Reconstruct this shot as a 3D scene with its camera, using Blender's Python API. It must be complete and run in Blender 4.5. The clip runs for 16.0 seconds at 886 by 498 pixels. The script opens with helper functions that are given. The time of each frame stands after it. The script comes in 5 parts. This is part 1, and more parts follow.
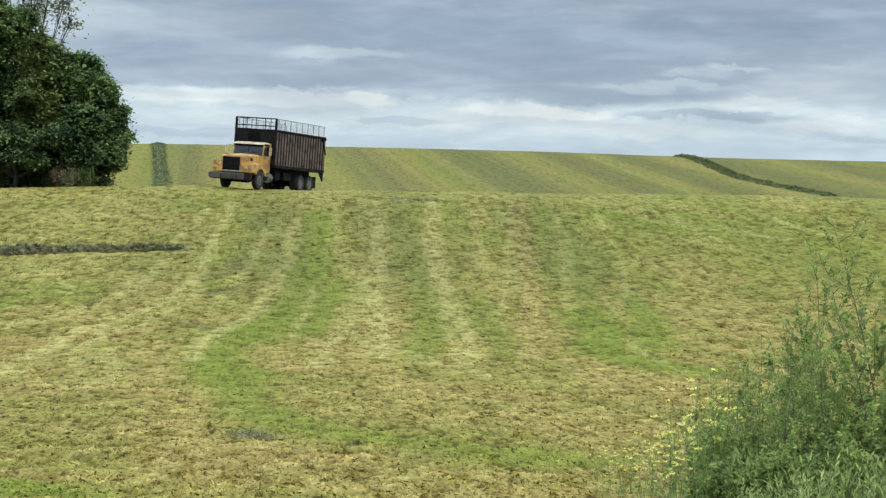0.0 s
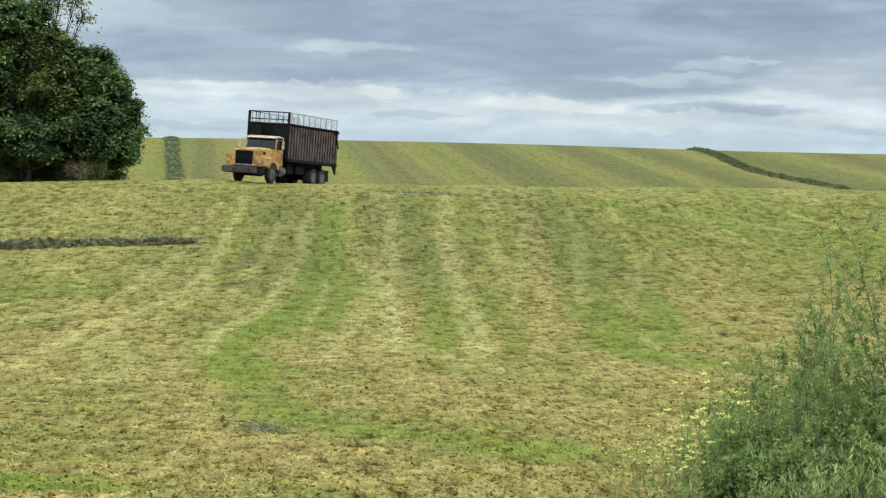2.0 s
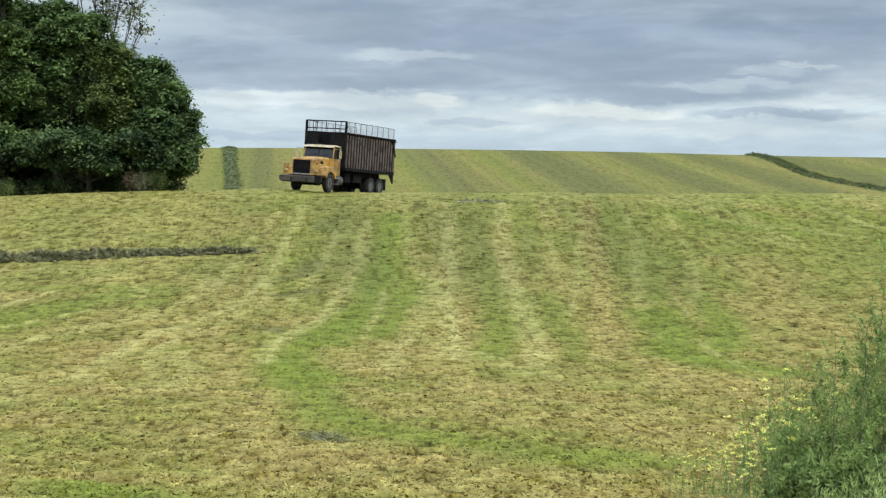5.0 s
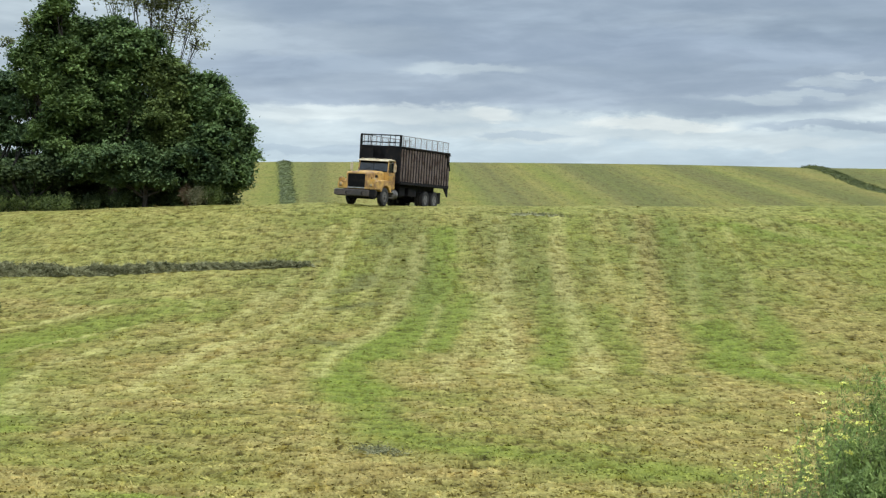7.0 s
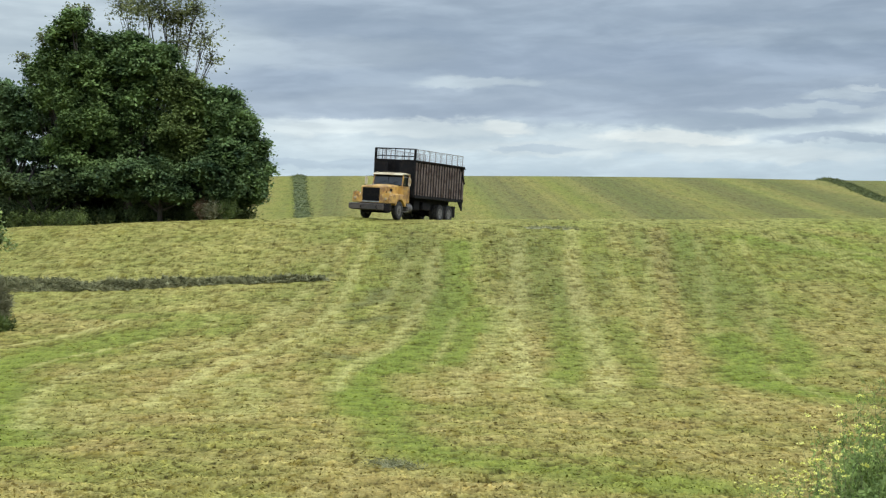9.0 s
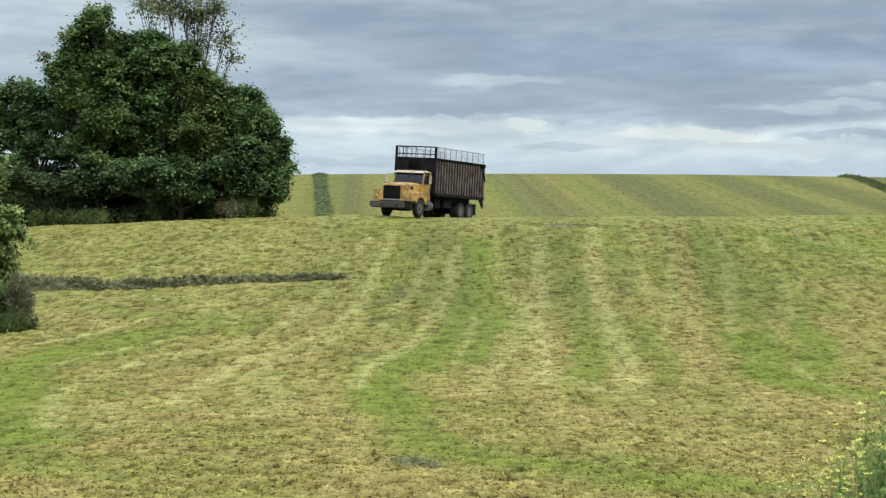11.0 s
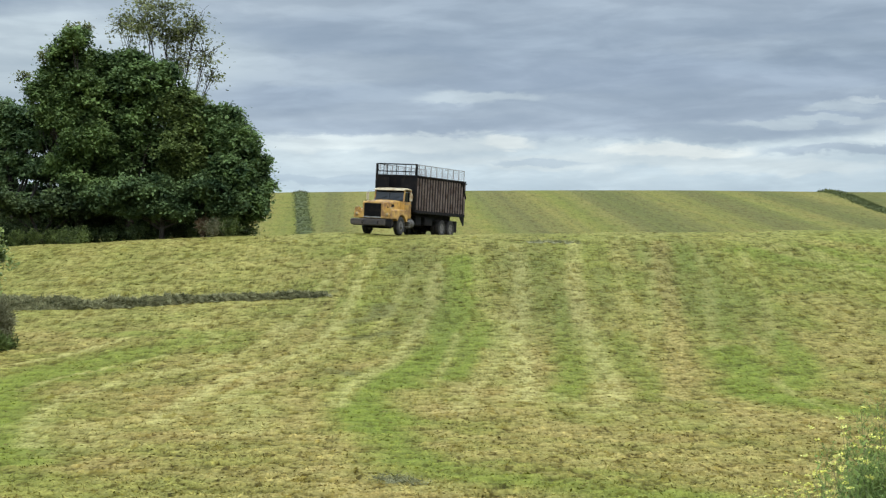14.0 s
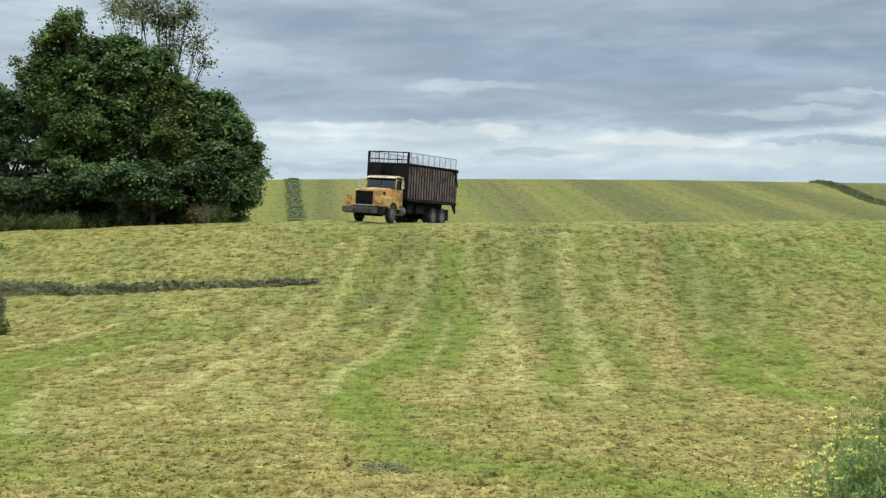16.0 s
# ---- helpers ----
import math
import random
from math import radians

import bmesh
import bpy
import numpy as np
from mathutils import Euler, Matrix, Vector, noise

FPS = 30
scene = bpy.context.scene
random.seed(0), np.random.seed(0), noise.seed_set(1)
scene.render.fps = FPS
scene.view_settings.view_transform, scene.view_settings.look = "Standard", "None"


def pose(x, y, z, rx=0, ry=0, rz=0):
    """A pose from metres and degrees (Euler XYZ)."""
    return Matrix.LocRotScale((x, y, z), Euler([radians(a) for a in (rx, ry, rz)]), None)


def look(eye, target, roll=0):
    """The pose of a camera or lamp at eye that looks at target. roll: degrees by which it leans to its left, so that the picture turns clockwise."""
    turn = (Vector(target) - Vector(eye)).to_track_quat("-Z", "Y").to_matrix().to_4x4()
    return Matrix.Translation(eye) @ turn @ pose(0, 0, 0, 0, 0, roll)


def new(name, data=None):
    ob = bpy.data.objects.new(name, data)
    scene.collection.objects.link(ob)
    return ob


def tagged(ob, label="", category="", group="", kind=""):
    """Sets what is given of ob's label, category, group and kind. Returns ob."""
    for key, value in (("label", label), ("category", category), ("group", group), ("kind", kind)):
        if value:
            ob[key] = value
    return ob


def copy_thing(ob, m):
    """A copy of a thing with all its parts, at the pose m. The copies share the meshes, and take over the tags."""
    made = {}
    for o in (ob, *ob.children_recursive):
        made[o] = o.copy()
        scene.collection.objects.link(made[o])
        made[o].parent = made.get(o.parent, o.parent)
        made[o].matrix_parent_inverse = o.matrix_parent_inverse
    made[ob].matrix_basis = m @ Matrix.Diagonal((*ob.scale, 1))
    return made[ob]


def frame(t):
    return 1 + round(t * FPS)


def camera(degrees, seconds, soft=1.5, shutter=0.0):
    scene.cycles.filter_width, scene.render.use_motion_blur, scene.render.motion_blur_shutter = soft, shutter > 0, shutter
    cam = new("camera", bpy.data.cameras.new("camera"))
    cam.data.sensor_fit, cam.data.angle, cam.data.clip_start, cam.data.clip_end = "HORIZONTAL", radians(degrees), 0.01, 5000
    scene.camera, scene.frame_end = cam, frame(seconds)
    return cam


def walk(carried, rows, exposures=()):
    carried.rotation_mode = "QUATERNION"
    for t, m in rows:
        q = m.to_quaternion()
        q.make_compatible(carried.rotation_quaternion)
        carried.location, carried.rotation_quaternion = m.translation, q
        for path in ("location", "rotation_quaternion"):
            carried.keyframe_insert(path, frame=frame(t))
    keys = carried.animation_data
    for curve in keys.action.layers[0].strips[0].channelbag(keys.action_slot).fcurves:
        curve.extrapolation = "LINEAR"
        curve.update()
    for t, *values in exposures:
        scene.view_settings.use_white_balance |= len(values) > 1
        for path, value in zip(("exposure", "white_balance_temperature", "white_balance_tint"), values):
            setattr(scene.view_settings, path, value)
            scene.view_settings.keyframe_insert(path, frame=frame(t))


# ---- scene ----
EYE = 1.7
cam = camera(27.0, 16.0, soft=1.3)
# seconds, yaw to the left, pitch upwards, lean
TURNS = [
    (0.0, -4.965, -0.521, -0.987),
    (0.5, -4.829, -0.601, -0.867),
    (1.0, -4.716, -0.703, -0.881),
    (1.5, -4.644, -0.754, -0.863),
    (2.0, -4.570, -0.729, -0.928),
    (2.5, -4.550, -0.674, -0.964),
    (3.0, -4.511, -0.637, -0.874),
    (5.5, -2.104, -0.413, -0.542),
    (6.0, -1.470, -0.288, -0.588),
    (6.5, -1.150, -0.192, -0.483),
    (7.0, -1.075, -0.102, -0.391),
    (7.5, -1.105, -0.009, -0.297),
    (8.0, -1.043, 0.129, -0.254),
    (8.5, -0.876, 0.255, -0.271),
    (9.0, -0.616, 0.318, -0.223),
    (9.5, -0.382, 0.353, -0.157),
    (12.0, 0.105, 0.169, -0.088),
    (12.5, -0.000, 0.158, -0.000),
    (13.0, -0.151, 0.282, 0.116),
    (13.5, -0.348, 0.518, 0.173),
    (14.0, -0.555, 0.784, 0.265),
    (14.5, -0.696, 0.894, 0.212),
    (15.0, -0.801, 0.797, 0.117),
    (15.5, -0.839, 0.584, 0.016),
    (16.0, -0.821, 0.416, -0.107),
]


def aim(yaw, pitch, lean):
    turn = Matrix.Rotation(radians(yaw), 4, "Z") @ Matrix.Rotation(radians(pitch), 4, "X")
    return Matrix.Translation((0, 0, EYE)) @ turn @ Matrix.Rotation(radians(lean), 4, "Y") @ Matrix.Rotation(radians(90), 4, "X")


walk(cam, [(t, aim(yaw, pitch, lean)) for t, yaw, pitch, lean in TURNS])
scene.view_settings.exposure = 0.0

# ---- sky and light: a broken overcast, thin bright gap above the horizon ----
SUN_UP, SUN_AZ = 48.0, 150.0
world = bpy.data.worlds.new("overcast_sky")
scene.world = world
world.use_nodes = True
wt = world.node_tree
wt.nodes.clear()


def math_node(tree, op, a, b=None, c=None, clamp=False):
    node = tree.nodes.new("ShaderNodeMath")
    node.operation, node.use_clamp = op, clamp
    for i, v in enumerate((a, b, c)):
        if v is None:
            continue
        if isinstance(v, (int, float)):
            node.inputs[i].default_value = v
        else:
            tree.links.new(v, node.inputs[i])
    return node.outputs[0]


def ramp_node(tree, fac, stops, mode="LINEAR"):
    node = tree.nodes.new("ShaderNodeValToRGB")
    node.color_ramp.interpolation = mode
    el = node.color_ramp.elements
    while len(el) < len(stops):
        el.new(0.5)
    for e, (p, c) in zip(el, stops):
        e.position, e.color = p, (*c, 1)
    tree.links.new(fac, node.inputs[0])
    return node.outputs[0]


def mix_node(tree, fac, a, b, mode="MIX"):
    node = tree.nodes.new("ShaderNodeMix")
    node.data_type, node.blend_type = "RGBA", mode
    for i, v in ((0, fac), (6, a), (7, b)):
        if isinstance(v, (int, float)):
            node.inputs[i].default_value = v
        elif isinstance(v, tuple):
            node.inputs[i].default_value = (*v, 1)
        else:
            tree.links.new(v, node.inputs[i])
    return node.outputs[2]


def noise_node(tree, vec, scale, detail=4.0, rough=0.55, dist=0.0):
    node = tree.nodes.new("ShaderNodeTexNoise")
    node.inputs["Scale"].default_value, node.inputs["Detail"].default_value = scale, detail
    node.inputs["Roughness"].default_value, node.inputs["Distortion"].default_value = rough, dist
    tree.links.new(vec, node.inputs["Vector"])
    return node.outputs[0]


def stretch_node(tree, vec, s, at=(0, 0, 0)):
    node = tree.nodes.new("ShaderNodeMapping")
    node.inputs["Scale"].default_value, node.inputs["Location"].default_value = s, at
    tree.links.new(vec, node.inputs["Vector"])
    return node.outputs[0]


coord = wt.nodes.new("ShaderNodeTexCoord").outputs["Generated"]
sep = wt.nodes.new("ShaderNodeSeparateXYZ")
wt.links.new(coord, sep.inputs[0])
up = sep.outputs[2]
big = noise_node(wt, stretch_node(wt, coord, (1, 1, 6.0), (0.35, 0.1, 0.2)), 8.0, 5, 0.55, 0.4)
fine = noise_node(wt, stretch_node(wt, coord, (1, 1, 2.4), (2.3, 0.4, 0)), 24.0, 6, 0.55, 0.3)
veil = noise_node(wt, stretch_node(wt, coord, (1, 1, 5), (5.1, 1.4, 0.3)), 13.0, 5, 0.5, 0.3)
puff = noise_node(wt, stretch_node(wt, coord, (1, 1, 3.2), (0.7, 3.1, 0.4)), 46.0, 5, 0.6, 0.5)
lift = math_node(wt, "ADD", math_node(wt, "MULTIPLY_ADD", big, 0.030, -0.015), math_node(wt, "MULTIPLY_ADD", fine, 0.020, -0.010))
lift = math_node(wt, "ADD", lift, math_node(wt, "MULTIPLY_ADD", puff, 0.012, -0.006))
level = math_node(wt, "ADD", up, lift)
band = math_node(wt, "MULTIPLY_ADD", level, 1 / 0.16, -0.02 / 0.16, clamp=True)
cloud = ramp_node(wt, band, [
    (0.10, (0.53, 0.63, 0.73)), (0.18, (0.55, 0.64, 0.735)), (0.278, (0.58, 0.655, 0.73)), (0.335, (0.50, 0.575, 0.665)), (0.373, (0.40, 0.465, 0.575)),
    (0.47, (0.365, 0.43, 0.54)), (0.56, (0.335, 0.40, 0.515)), (0.66, (0.335, 0.40, 0.51)), (0.83, (0.36, 0.42, 0.52)), (1.0, (0.40, 0.45, 0.53))])
# the cloud banks: azimuth, elevation, half width, half height in degrees, colour, cover
SLATE, GREY, HAZE = (0.270, 0.335, 0.440), (0.320, 0.385, 0.505), (0.430, 0.515, 0.630)
DULL, PEARL, LIGHT, WHITE = (0.440, 0.500, 0.590), (0.540, 0.605, 0.675), (0.680, 0.735, 0.780), (0.800, 0.825, 0.835)
BROAD_BANKS = [
    (-4.4, 5.47, 2.3, 0.45, GREY, 0.50), (-2.9, 6.4, 3.4, 0.5, DULL, 0.5), (9.5, 6.0, 8.0, 0.50, GREY, 0.65), (12.0, 6.9, 5.0, 0.35, DULL, 0.35),
    (8.6, 5.06, 5.7, 0.41, GREY, 0.45), (6.9, 6.25, 5.7, 0.52, GREY, 0.35), (13.1, 6.64, 3.3, 0.62, SLATE, 0.55), (0.9, 4.63, 5.7, 0.22, GREY, 0.40),
    (8.3, 4.31, 4.5, 0.28, GREY, 0.60), (17.2, 4.68, 3.4, 0.65, PEARL, 0.60), (6.0, 3.46, 5.9, 0.24, LIGHT, 0.60), (1.7, 5.52, 2.0, 0.22, PEARL, 0.62),
    (-1.3, 4.09, 4.5, 0.29, LIGHT, 0.80), (2.6, 4.08, 1.1, 0.19, WHITE, 0.70)]
SMALL_BANKS = [
    (11.8, 4.62, 2.1, 0.12, PEARL, 0.55), (12.4, 5.02, 1.0, 0.14, PEARL, 0.55), (13.7, 5.17, 0.8, 0.10, LIGHT, 0.45), (14.5, 4.12, 1.6, 0.22, LIGHT, 0.60),
    (13.3, 3.70, 2.9, 0.17, GREY, 0.60), (8.0, 3.78, 2.2, 0.18, WHITE, 0.85), (11.3, 3.18, 2.8, 0.21, LIGHT, 0.60), (-3.0, 2.97, 1.9, 0.15, HAZE, 0.60),
    (3.8, 3.45, 1.9, 0.10, HAZE, 0.60), (16.9, 3.45, 2.6, 0.24, LIGHT, 0.60), (17.6, 3.04, 1.9, 0.10, HAZE, 0.55), (-9.5, 4.6, 3.5, 0.5, HAZE, 0.55),
    (-11.5, 6.6, 6.5, 1.5, PEARL, 0.85), (-6.5, 8.6, 5.0, 0.8, DULL, 0.5)]
turn_deg = math_node(wt, "MULTIPLY", math_node(wt, "ARCTAN2", sep.outputs[0], sep.outputs[1]), 57.2958)
rise_deg = math_node(wt, "MULTIPLY", math_node(wt, "ARCSINE", up), 57.2958)
turn_deg = math_node(wt, "ADD", turn_deg, math_node(wt, "MULTIPLY_ADD", veil, 4.0, -2.0))
turn_deg = math_node(wt, "ADD", turn_deg, math_node(wt, "MULTIPLY_ADD", puff, 1.4, -0.7))
rise_deg = math_node(wt, "ADD", rise_deg, math_node(wt, "MULTIPLY_ADD", fine, 0.7, -0.35))
rise_deg = math_node(wt, "ADD", rise_deg, math_node(wt, "MULTIPLY_ADD", puff, 0.55, -0.275))
for az, el, half_w, half_h, colour, cover in BROAD_BANKS + SMALL_BANKS:
    across = math_node(wt, "MULTIPLY_ADD", turn_deg, 1 / half_w, -az / half_w)
    over = math_node(wt, "MULTIPLY_ADD", rise_deg, 1 / half_h, -el / half_h)
    near = math_node(wt, "SQRT", math_node(wt, "ADD", math_node(wt, "MULTIPLY", across, across), math_node(wt, "MULTIPLY", over, over)))
    edge = wt.nodes.new("ShaderNodeMapRange")
    edge.interpolation_type = "SMOOTHSTEP"
    wt.links.new(math_node(wt, "MULTIPLY_ADD", near, -1.5, 1.95), edge.inputs[0])
    edge.inputs[4].default_value = cover
    cloud = mix_node(wt, edge.outputs[0], cloud, colour)
cloud = mix_node(wt, 1.0, cloud, ramp_node(wt, veil, [(0.3, (0.84, 0.895, 0.90)), (0.7, (1.06, 1.10, 1.07))]), "MULTIPLY")
streak = noise_node(wt, stretch_node(wt, coord, (1, 1, 5.0), (3.7, 0.8, 0.9)), 17.0, 5, 0.55, 0.3)
cloud = mix_node(wt, 1.0, cloud, ramp_node(wt, streak, [(0.34, (0.885, 0.90, 0.915)), (0.50, (0.985, 0.985, 0.985)), (0.64, (1.14, 1.13, 1.11))]), "MULTIPLY")
high = math_node(wt, "MULTIPLY_ADD", math_node(wt, "MINIMUM", up, 1.0), 8.0, -0.6)
high = math_node(wt, "MINIMUM", math_node(wt, "MAXIMUM", high, 1.0), 4.6)
sky = wt.nodes.new("ShaderNodeTexSky")
sky.sky_type, sky.sun_disc = "NISHITA", False
sky.sun_elevation, sky.sun_rotation = radians(SUN_UP), radians(SUN_AZ)
bg_cloud = wt.nodes.new("ShaderNodeBackground")
wt.links.new(cloud, bg_cloud.inputs[0])
wt.links.new(high, bg_cloud.inputs[1])
bg_sky = wt.nodes.new("ShaderNodeBackground")
wt.links.new(sky.outputs[0], bg_sky.inputs[0])
bg_sky.inputs[1].default_value = 0.006
both = wt.nodes.new("ShaderNodeAddShader")
wt.links.new(bg_cloud.outputs[0], both.inputs[0])
wt.links.new(bg_sky.outputs[0], both.inputs[1])
wt.links.new(both.outputs[0], wt.nodes.new("ShaderNodeOutputWorld").inputs[0])

sun = new("sun", bpy.data.lights.new("sun", "SUN"))
sun.data.energy, sun.data.angle, sun.data.color = 1.9, radians(18), (1.0, 0.95, 0.86)
sun.matrix_world = look((0, 0, 0), (-math.sin(radians(SUN_AZ)) * math.cos(radians(SUN_UP)), -math.cos(radians(SUN_AZ)) * math.cos(radians(SUN_UP)), -math.sin(radians(SUN_UP))))


# ---- materials ----
def material(name, rough=0.7, metal=0.0):
    m = bpy.data.materials.new(name)
    m.use_nodes = True
    t = m.node_tree
    b = t.nodes["Principled BSDF"]
    b.inputs["Roughness"].default_value, b.inputs["Metallic"].default_value = rough, metal
    return m, t, b


def where(t):
    return t.nodes.new("ShaderNodeTexCoord").outputs["Object"]


def bump(t, b, height, strength, distance):
    node = t.nodes.new("ShaderNodeBump")
    node.inputs["Strength"].default_value, node.inputs["Distance"].default_value = strength, distance
    t.links.new(height, node.inputs["Height"])
    t.links.new(node.outputs[0], b.inputs["Normal"])


def painted(name, colour, rust, amount, rough=0.5, metal=0.0, scale=2.5, shine=0.5):
    """Worn paint: a base colour with dull patches and spots of rust or dirt."""
    m, t, b = material(name, rough, metal)
    p = where(t)
    n1, n2 = noise_node(t, p, scale, 6, 0.62), noise_node(t, p, scale * 9, 5, 0.6)
    shade = mix_node(t, n2, tuple(c * 0.8 for c in colour), tuple(min(1, c * 1.15) for c in colour))
    mask = ramp_node(t, math_node(t, "MULTIPLY_ADD", n2, 0.35, math_node(t, "MULTIPLY", n1, 0.75)), [(0.62 - amount * 0.25, (0, 0, 0)), (0.75 - amount * 0.2, (1, 1, 1))])
    t.links.new(mix_node(t, mask, shade, rust), b.inputs["Base Color"])
    t.links.new(math_node(t, "MULTIPLY_ADD", n1, 0.3, rough - 0.12), b.inputs["Roughness"])
    b.inputs["Specular IOR Level"].default_value = shine
    bump(t, b, n2, 0.25, 0.01)
    return m


def leafy(name, dark, light, rough=0.5, through_light=0.25, patch=0.5):
    """Foliage: each leaf its own shade, large patches drift between the two colours; in crowns and bushes they imitate
    lit clumps and dark hollows.
    """
    m, t, b = material(name, rough)
    isle = t.nodes.new("ShaderNodeNewGeometry").outputs["Random Per Island"]
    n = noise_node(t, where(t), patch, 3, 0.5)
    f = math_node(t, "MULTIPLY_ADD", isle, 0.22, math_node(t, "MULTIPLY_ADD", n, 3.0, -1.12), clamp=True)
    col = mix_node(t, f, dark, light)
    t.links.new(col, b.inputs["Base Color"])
    b.inputs["Specular IOR Level"].default_value = 0.12
    tr = t.nodes.new("ShaderNodeBsdfTranslucent")
    t.links.new(col, tr.inputs[0])
    mx = t.nodes.new("ShaderNodeMixShader")
    mx.inputs[0].default_value = through_light
    t.links.new(b.outputs[0], mx.inputs[1])
    t.links.new(tr.outputs[0], mx.inputs[2])
    t.links.new(mx.outputs[0], t.nodes["Material Output"].inputs[0])
    return m


def field_material(name, islands=False):
    """Mown hay field. The attribute swath holds how green, how pale and how dark the cut is along the mower's passes."""
    m, t, b = material(name, 0.85)
    b.inputs["Specular IOR Level"].default_value = 0.05
    at = t.nodes.new("ShaderNodeAttribute")
    at.attribute_name = "swath"
    s = t.nodes.new("ShaderNodeSeparateColor")
    t.links.new(at.outputs["Color"], s.inputs[0])
    p = t.nodes.new("ShaderNodeNewGeometry").outputs["Position"]
    wide = noise_node(t, stretch_node(t, p, (1, 0.6, 1)), 0.35, 4, 0.6)
    mid = noise_node(t, stretch_node(t, p, (1.7, 0.6, 1), (7, 3, 0)), 1.1, 5, 0.65, 0.5)
    lump = noise_node(t, stretch_node(t, p, (2.4, 0.40, 0), (1, 9, 0)), 3.6, 5, 0.7, 0.2)
    clod = noise_node(t, stretch_node(t, p, (2.2, 0.45, 0), (4, 2, 0)), 1.2, 4, 0.62, 0.6)
    th = t.nodes.new("ShaderNodeAttribute")
    th.attribute_name = "thatch"
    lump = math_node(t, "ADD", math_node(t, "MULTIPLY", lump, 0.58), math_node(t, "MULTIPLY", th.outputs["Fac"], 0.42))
    tiny = noise_node(t, stretch_node(t, p, (1.5, 0.45, 0)), 9.5, 4, 0.75)
    straw = mix_node(t, ramp_node(t, mid, [(0.38, (0, 0, 0)), (0.62, (1, 1, 1))]), (0.203, 0.153, 0.050), (0.260, 0.213, 0.078))
    olive = (0.150, 0.158, 0.036)
    base = mix_node(t, ramp_node(t, wide, [(0.36, (0.06, 0.06, 0.06)), (0.64, (0.74, 0.74, 0.74))]), straw, olive)
    broken = ramp_node(t, math_node(t, "MULTIPLY_ADD", lump, 0.6, math_node(t, "MULTIPLY", mid, 0.4)), [(0.36, (0.42, 0.42, 0.42)), (0.56, (1, 1, 1))])
    g = math_node(t, "MULTIPLY", s.outputs[0], math_node(t, "MULTIPLY_ADD", mid, 0.9, 0.58), clamp=True)
    tan = math_node(t, "MULTIPLY", at.outputs["Alpha"], math_node(t, "MULTIPLY", broken, 0.75), clamp=True)
    base = mix_node(t, tan, base, mix_node(t, lump, (0.202, 0.156, 0.055), (0.305, 0.245, 0.092)))
    c = mix_node(t, g, base, mix_node(t, mid, (0.096, 0.125, 0.018), (0.164, 0.187, 0.035)))
    pale = math_node(t, "MULTIPLY", s.outputs[1], math_node(t, "MULTIPLY", broken, 0.85), clamp=True)
    c = mix_node(t, pale, c, (0.305, 0.280, 0.104))
    dk = math_node(t, "MULTIPLY", s.outputs[2], math_node(t, "MULTIPLY", broken, 0.85), clamp=True)
    c = mix_node(t, dk, c, (0.084, 0.088, 0.036))
    # thatch: pale mats of cut stems, shade of the low gaps put into the colour
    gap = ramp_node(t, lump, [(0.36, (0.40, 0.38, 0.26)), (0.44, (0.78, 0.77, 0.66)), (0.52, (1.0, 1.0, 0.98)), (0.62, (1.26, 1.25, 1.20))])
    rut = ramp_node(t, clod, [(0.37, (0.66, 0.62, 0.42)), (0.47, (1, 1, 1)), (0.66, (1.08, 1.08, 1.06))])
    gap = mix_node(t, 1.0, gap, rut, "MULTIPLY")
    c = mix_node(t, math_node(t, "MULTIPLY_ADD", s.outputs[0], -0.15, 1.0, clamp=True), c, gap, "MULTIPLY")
    fleck = ramp_node(t, tiny, [(0.34, (0.76, 0.75, 0.70)), (0.50, (0.98, 0.98, 0.97)), (0.66, (1.18, 1.17, 1.15))])
    c = mix_node(t, 1.0, c, fleck, "MULTIPLY")
    # clods of matted cuttings, lit tops and shaded sides put into the colour: hand-sized heaps drawn out along y on the
    # low ground, wider mats up the slope
    clods = noise_node(t, stretch_node(t, p, (1.0, 1.5, 0), (2, 5, 0)), 2.5, 3, 0.6, 0.25)
    heaps = noise_node(t, stretch_node(t, p, (4.0, 1.05, 0), (6, 1, 0)), 1.25, 3, 0.6, 0.3)
    along = t.nodes.new("ShaderNodeSeparateXYZ")
    t.links.new(p, along.inputs[0])
    upper = math_node(t, "MULTIPLY_ADD", along.outputs[1], 1 / 26, -44 / 26, clamp=True)
    mix = t.nodes.new("ShaderNodeMix")
    t.links.new(upper, mix.inputs[0])
    t.links.new(heaps, mix.inputs[2])
    t.links.new(clods, mix.inputs[3])
    dash = ramp_node(t, mix.outputs[0], [(0.355, (0.36, 0.32, 0.21)), (0.395, (0.78, 0.75, 0.65)), (0.43, (0.99, 0.99, 0.97)), (0.57, (1.03, 1.03, 1.02)), (0.64, (1.36, 1.32, 1.25))])
    even = math_node(t, "MULTIPLY_ADD", s.outputs[1], -0.6, math_node(t, "MULTIPLY_ADD", s.outputs[0], -0.32, 0.96), clamp=True)
    beyond = math_node(t, "MULTIPLY_ADD", along.outputs[1], 0.75 / 30, -0.75 * 125 / 30, clamp=True)
    even = math_node(t, "MULTIPLY", even, math_node(t, "SUBTRACT", 1.0, math_node(t, "MINIMUM", beyond, 0.75)))
    c = mix_node(t, even, c, dash, "MULTIPLY")
    if islands:
        isle = t.nodes.new("ShaderNodeNewGeometry").outputs["Random Per Island"]
        c = mix_node(t, 1.0, c, ramp_node(t, isle, [(0.0, (0.95, 0.95, 0.97)), (0.5, (1.15, 1.15, 1.22)), (1.0, (1.42, 1.42, 1.65))]), "MULTIPLY")
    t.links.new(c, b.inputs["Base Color"])
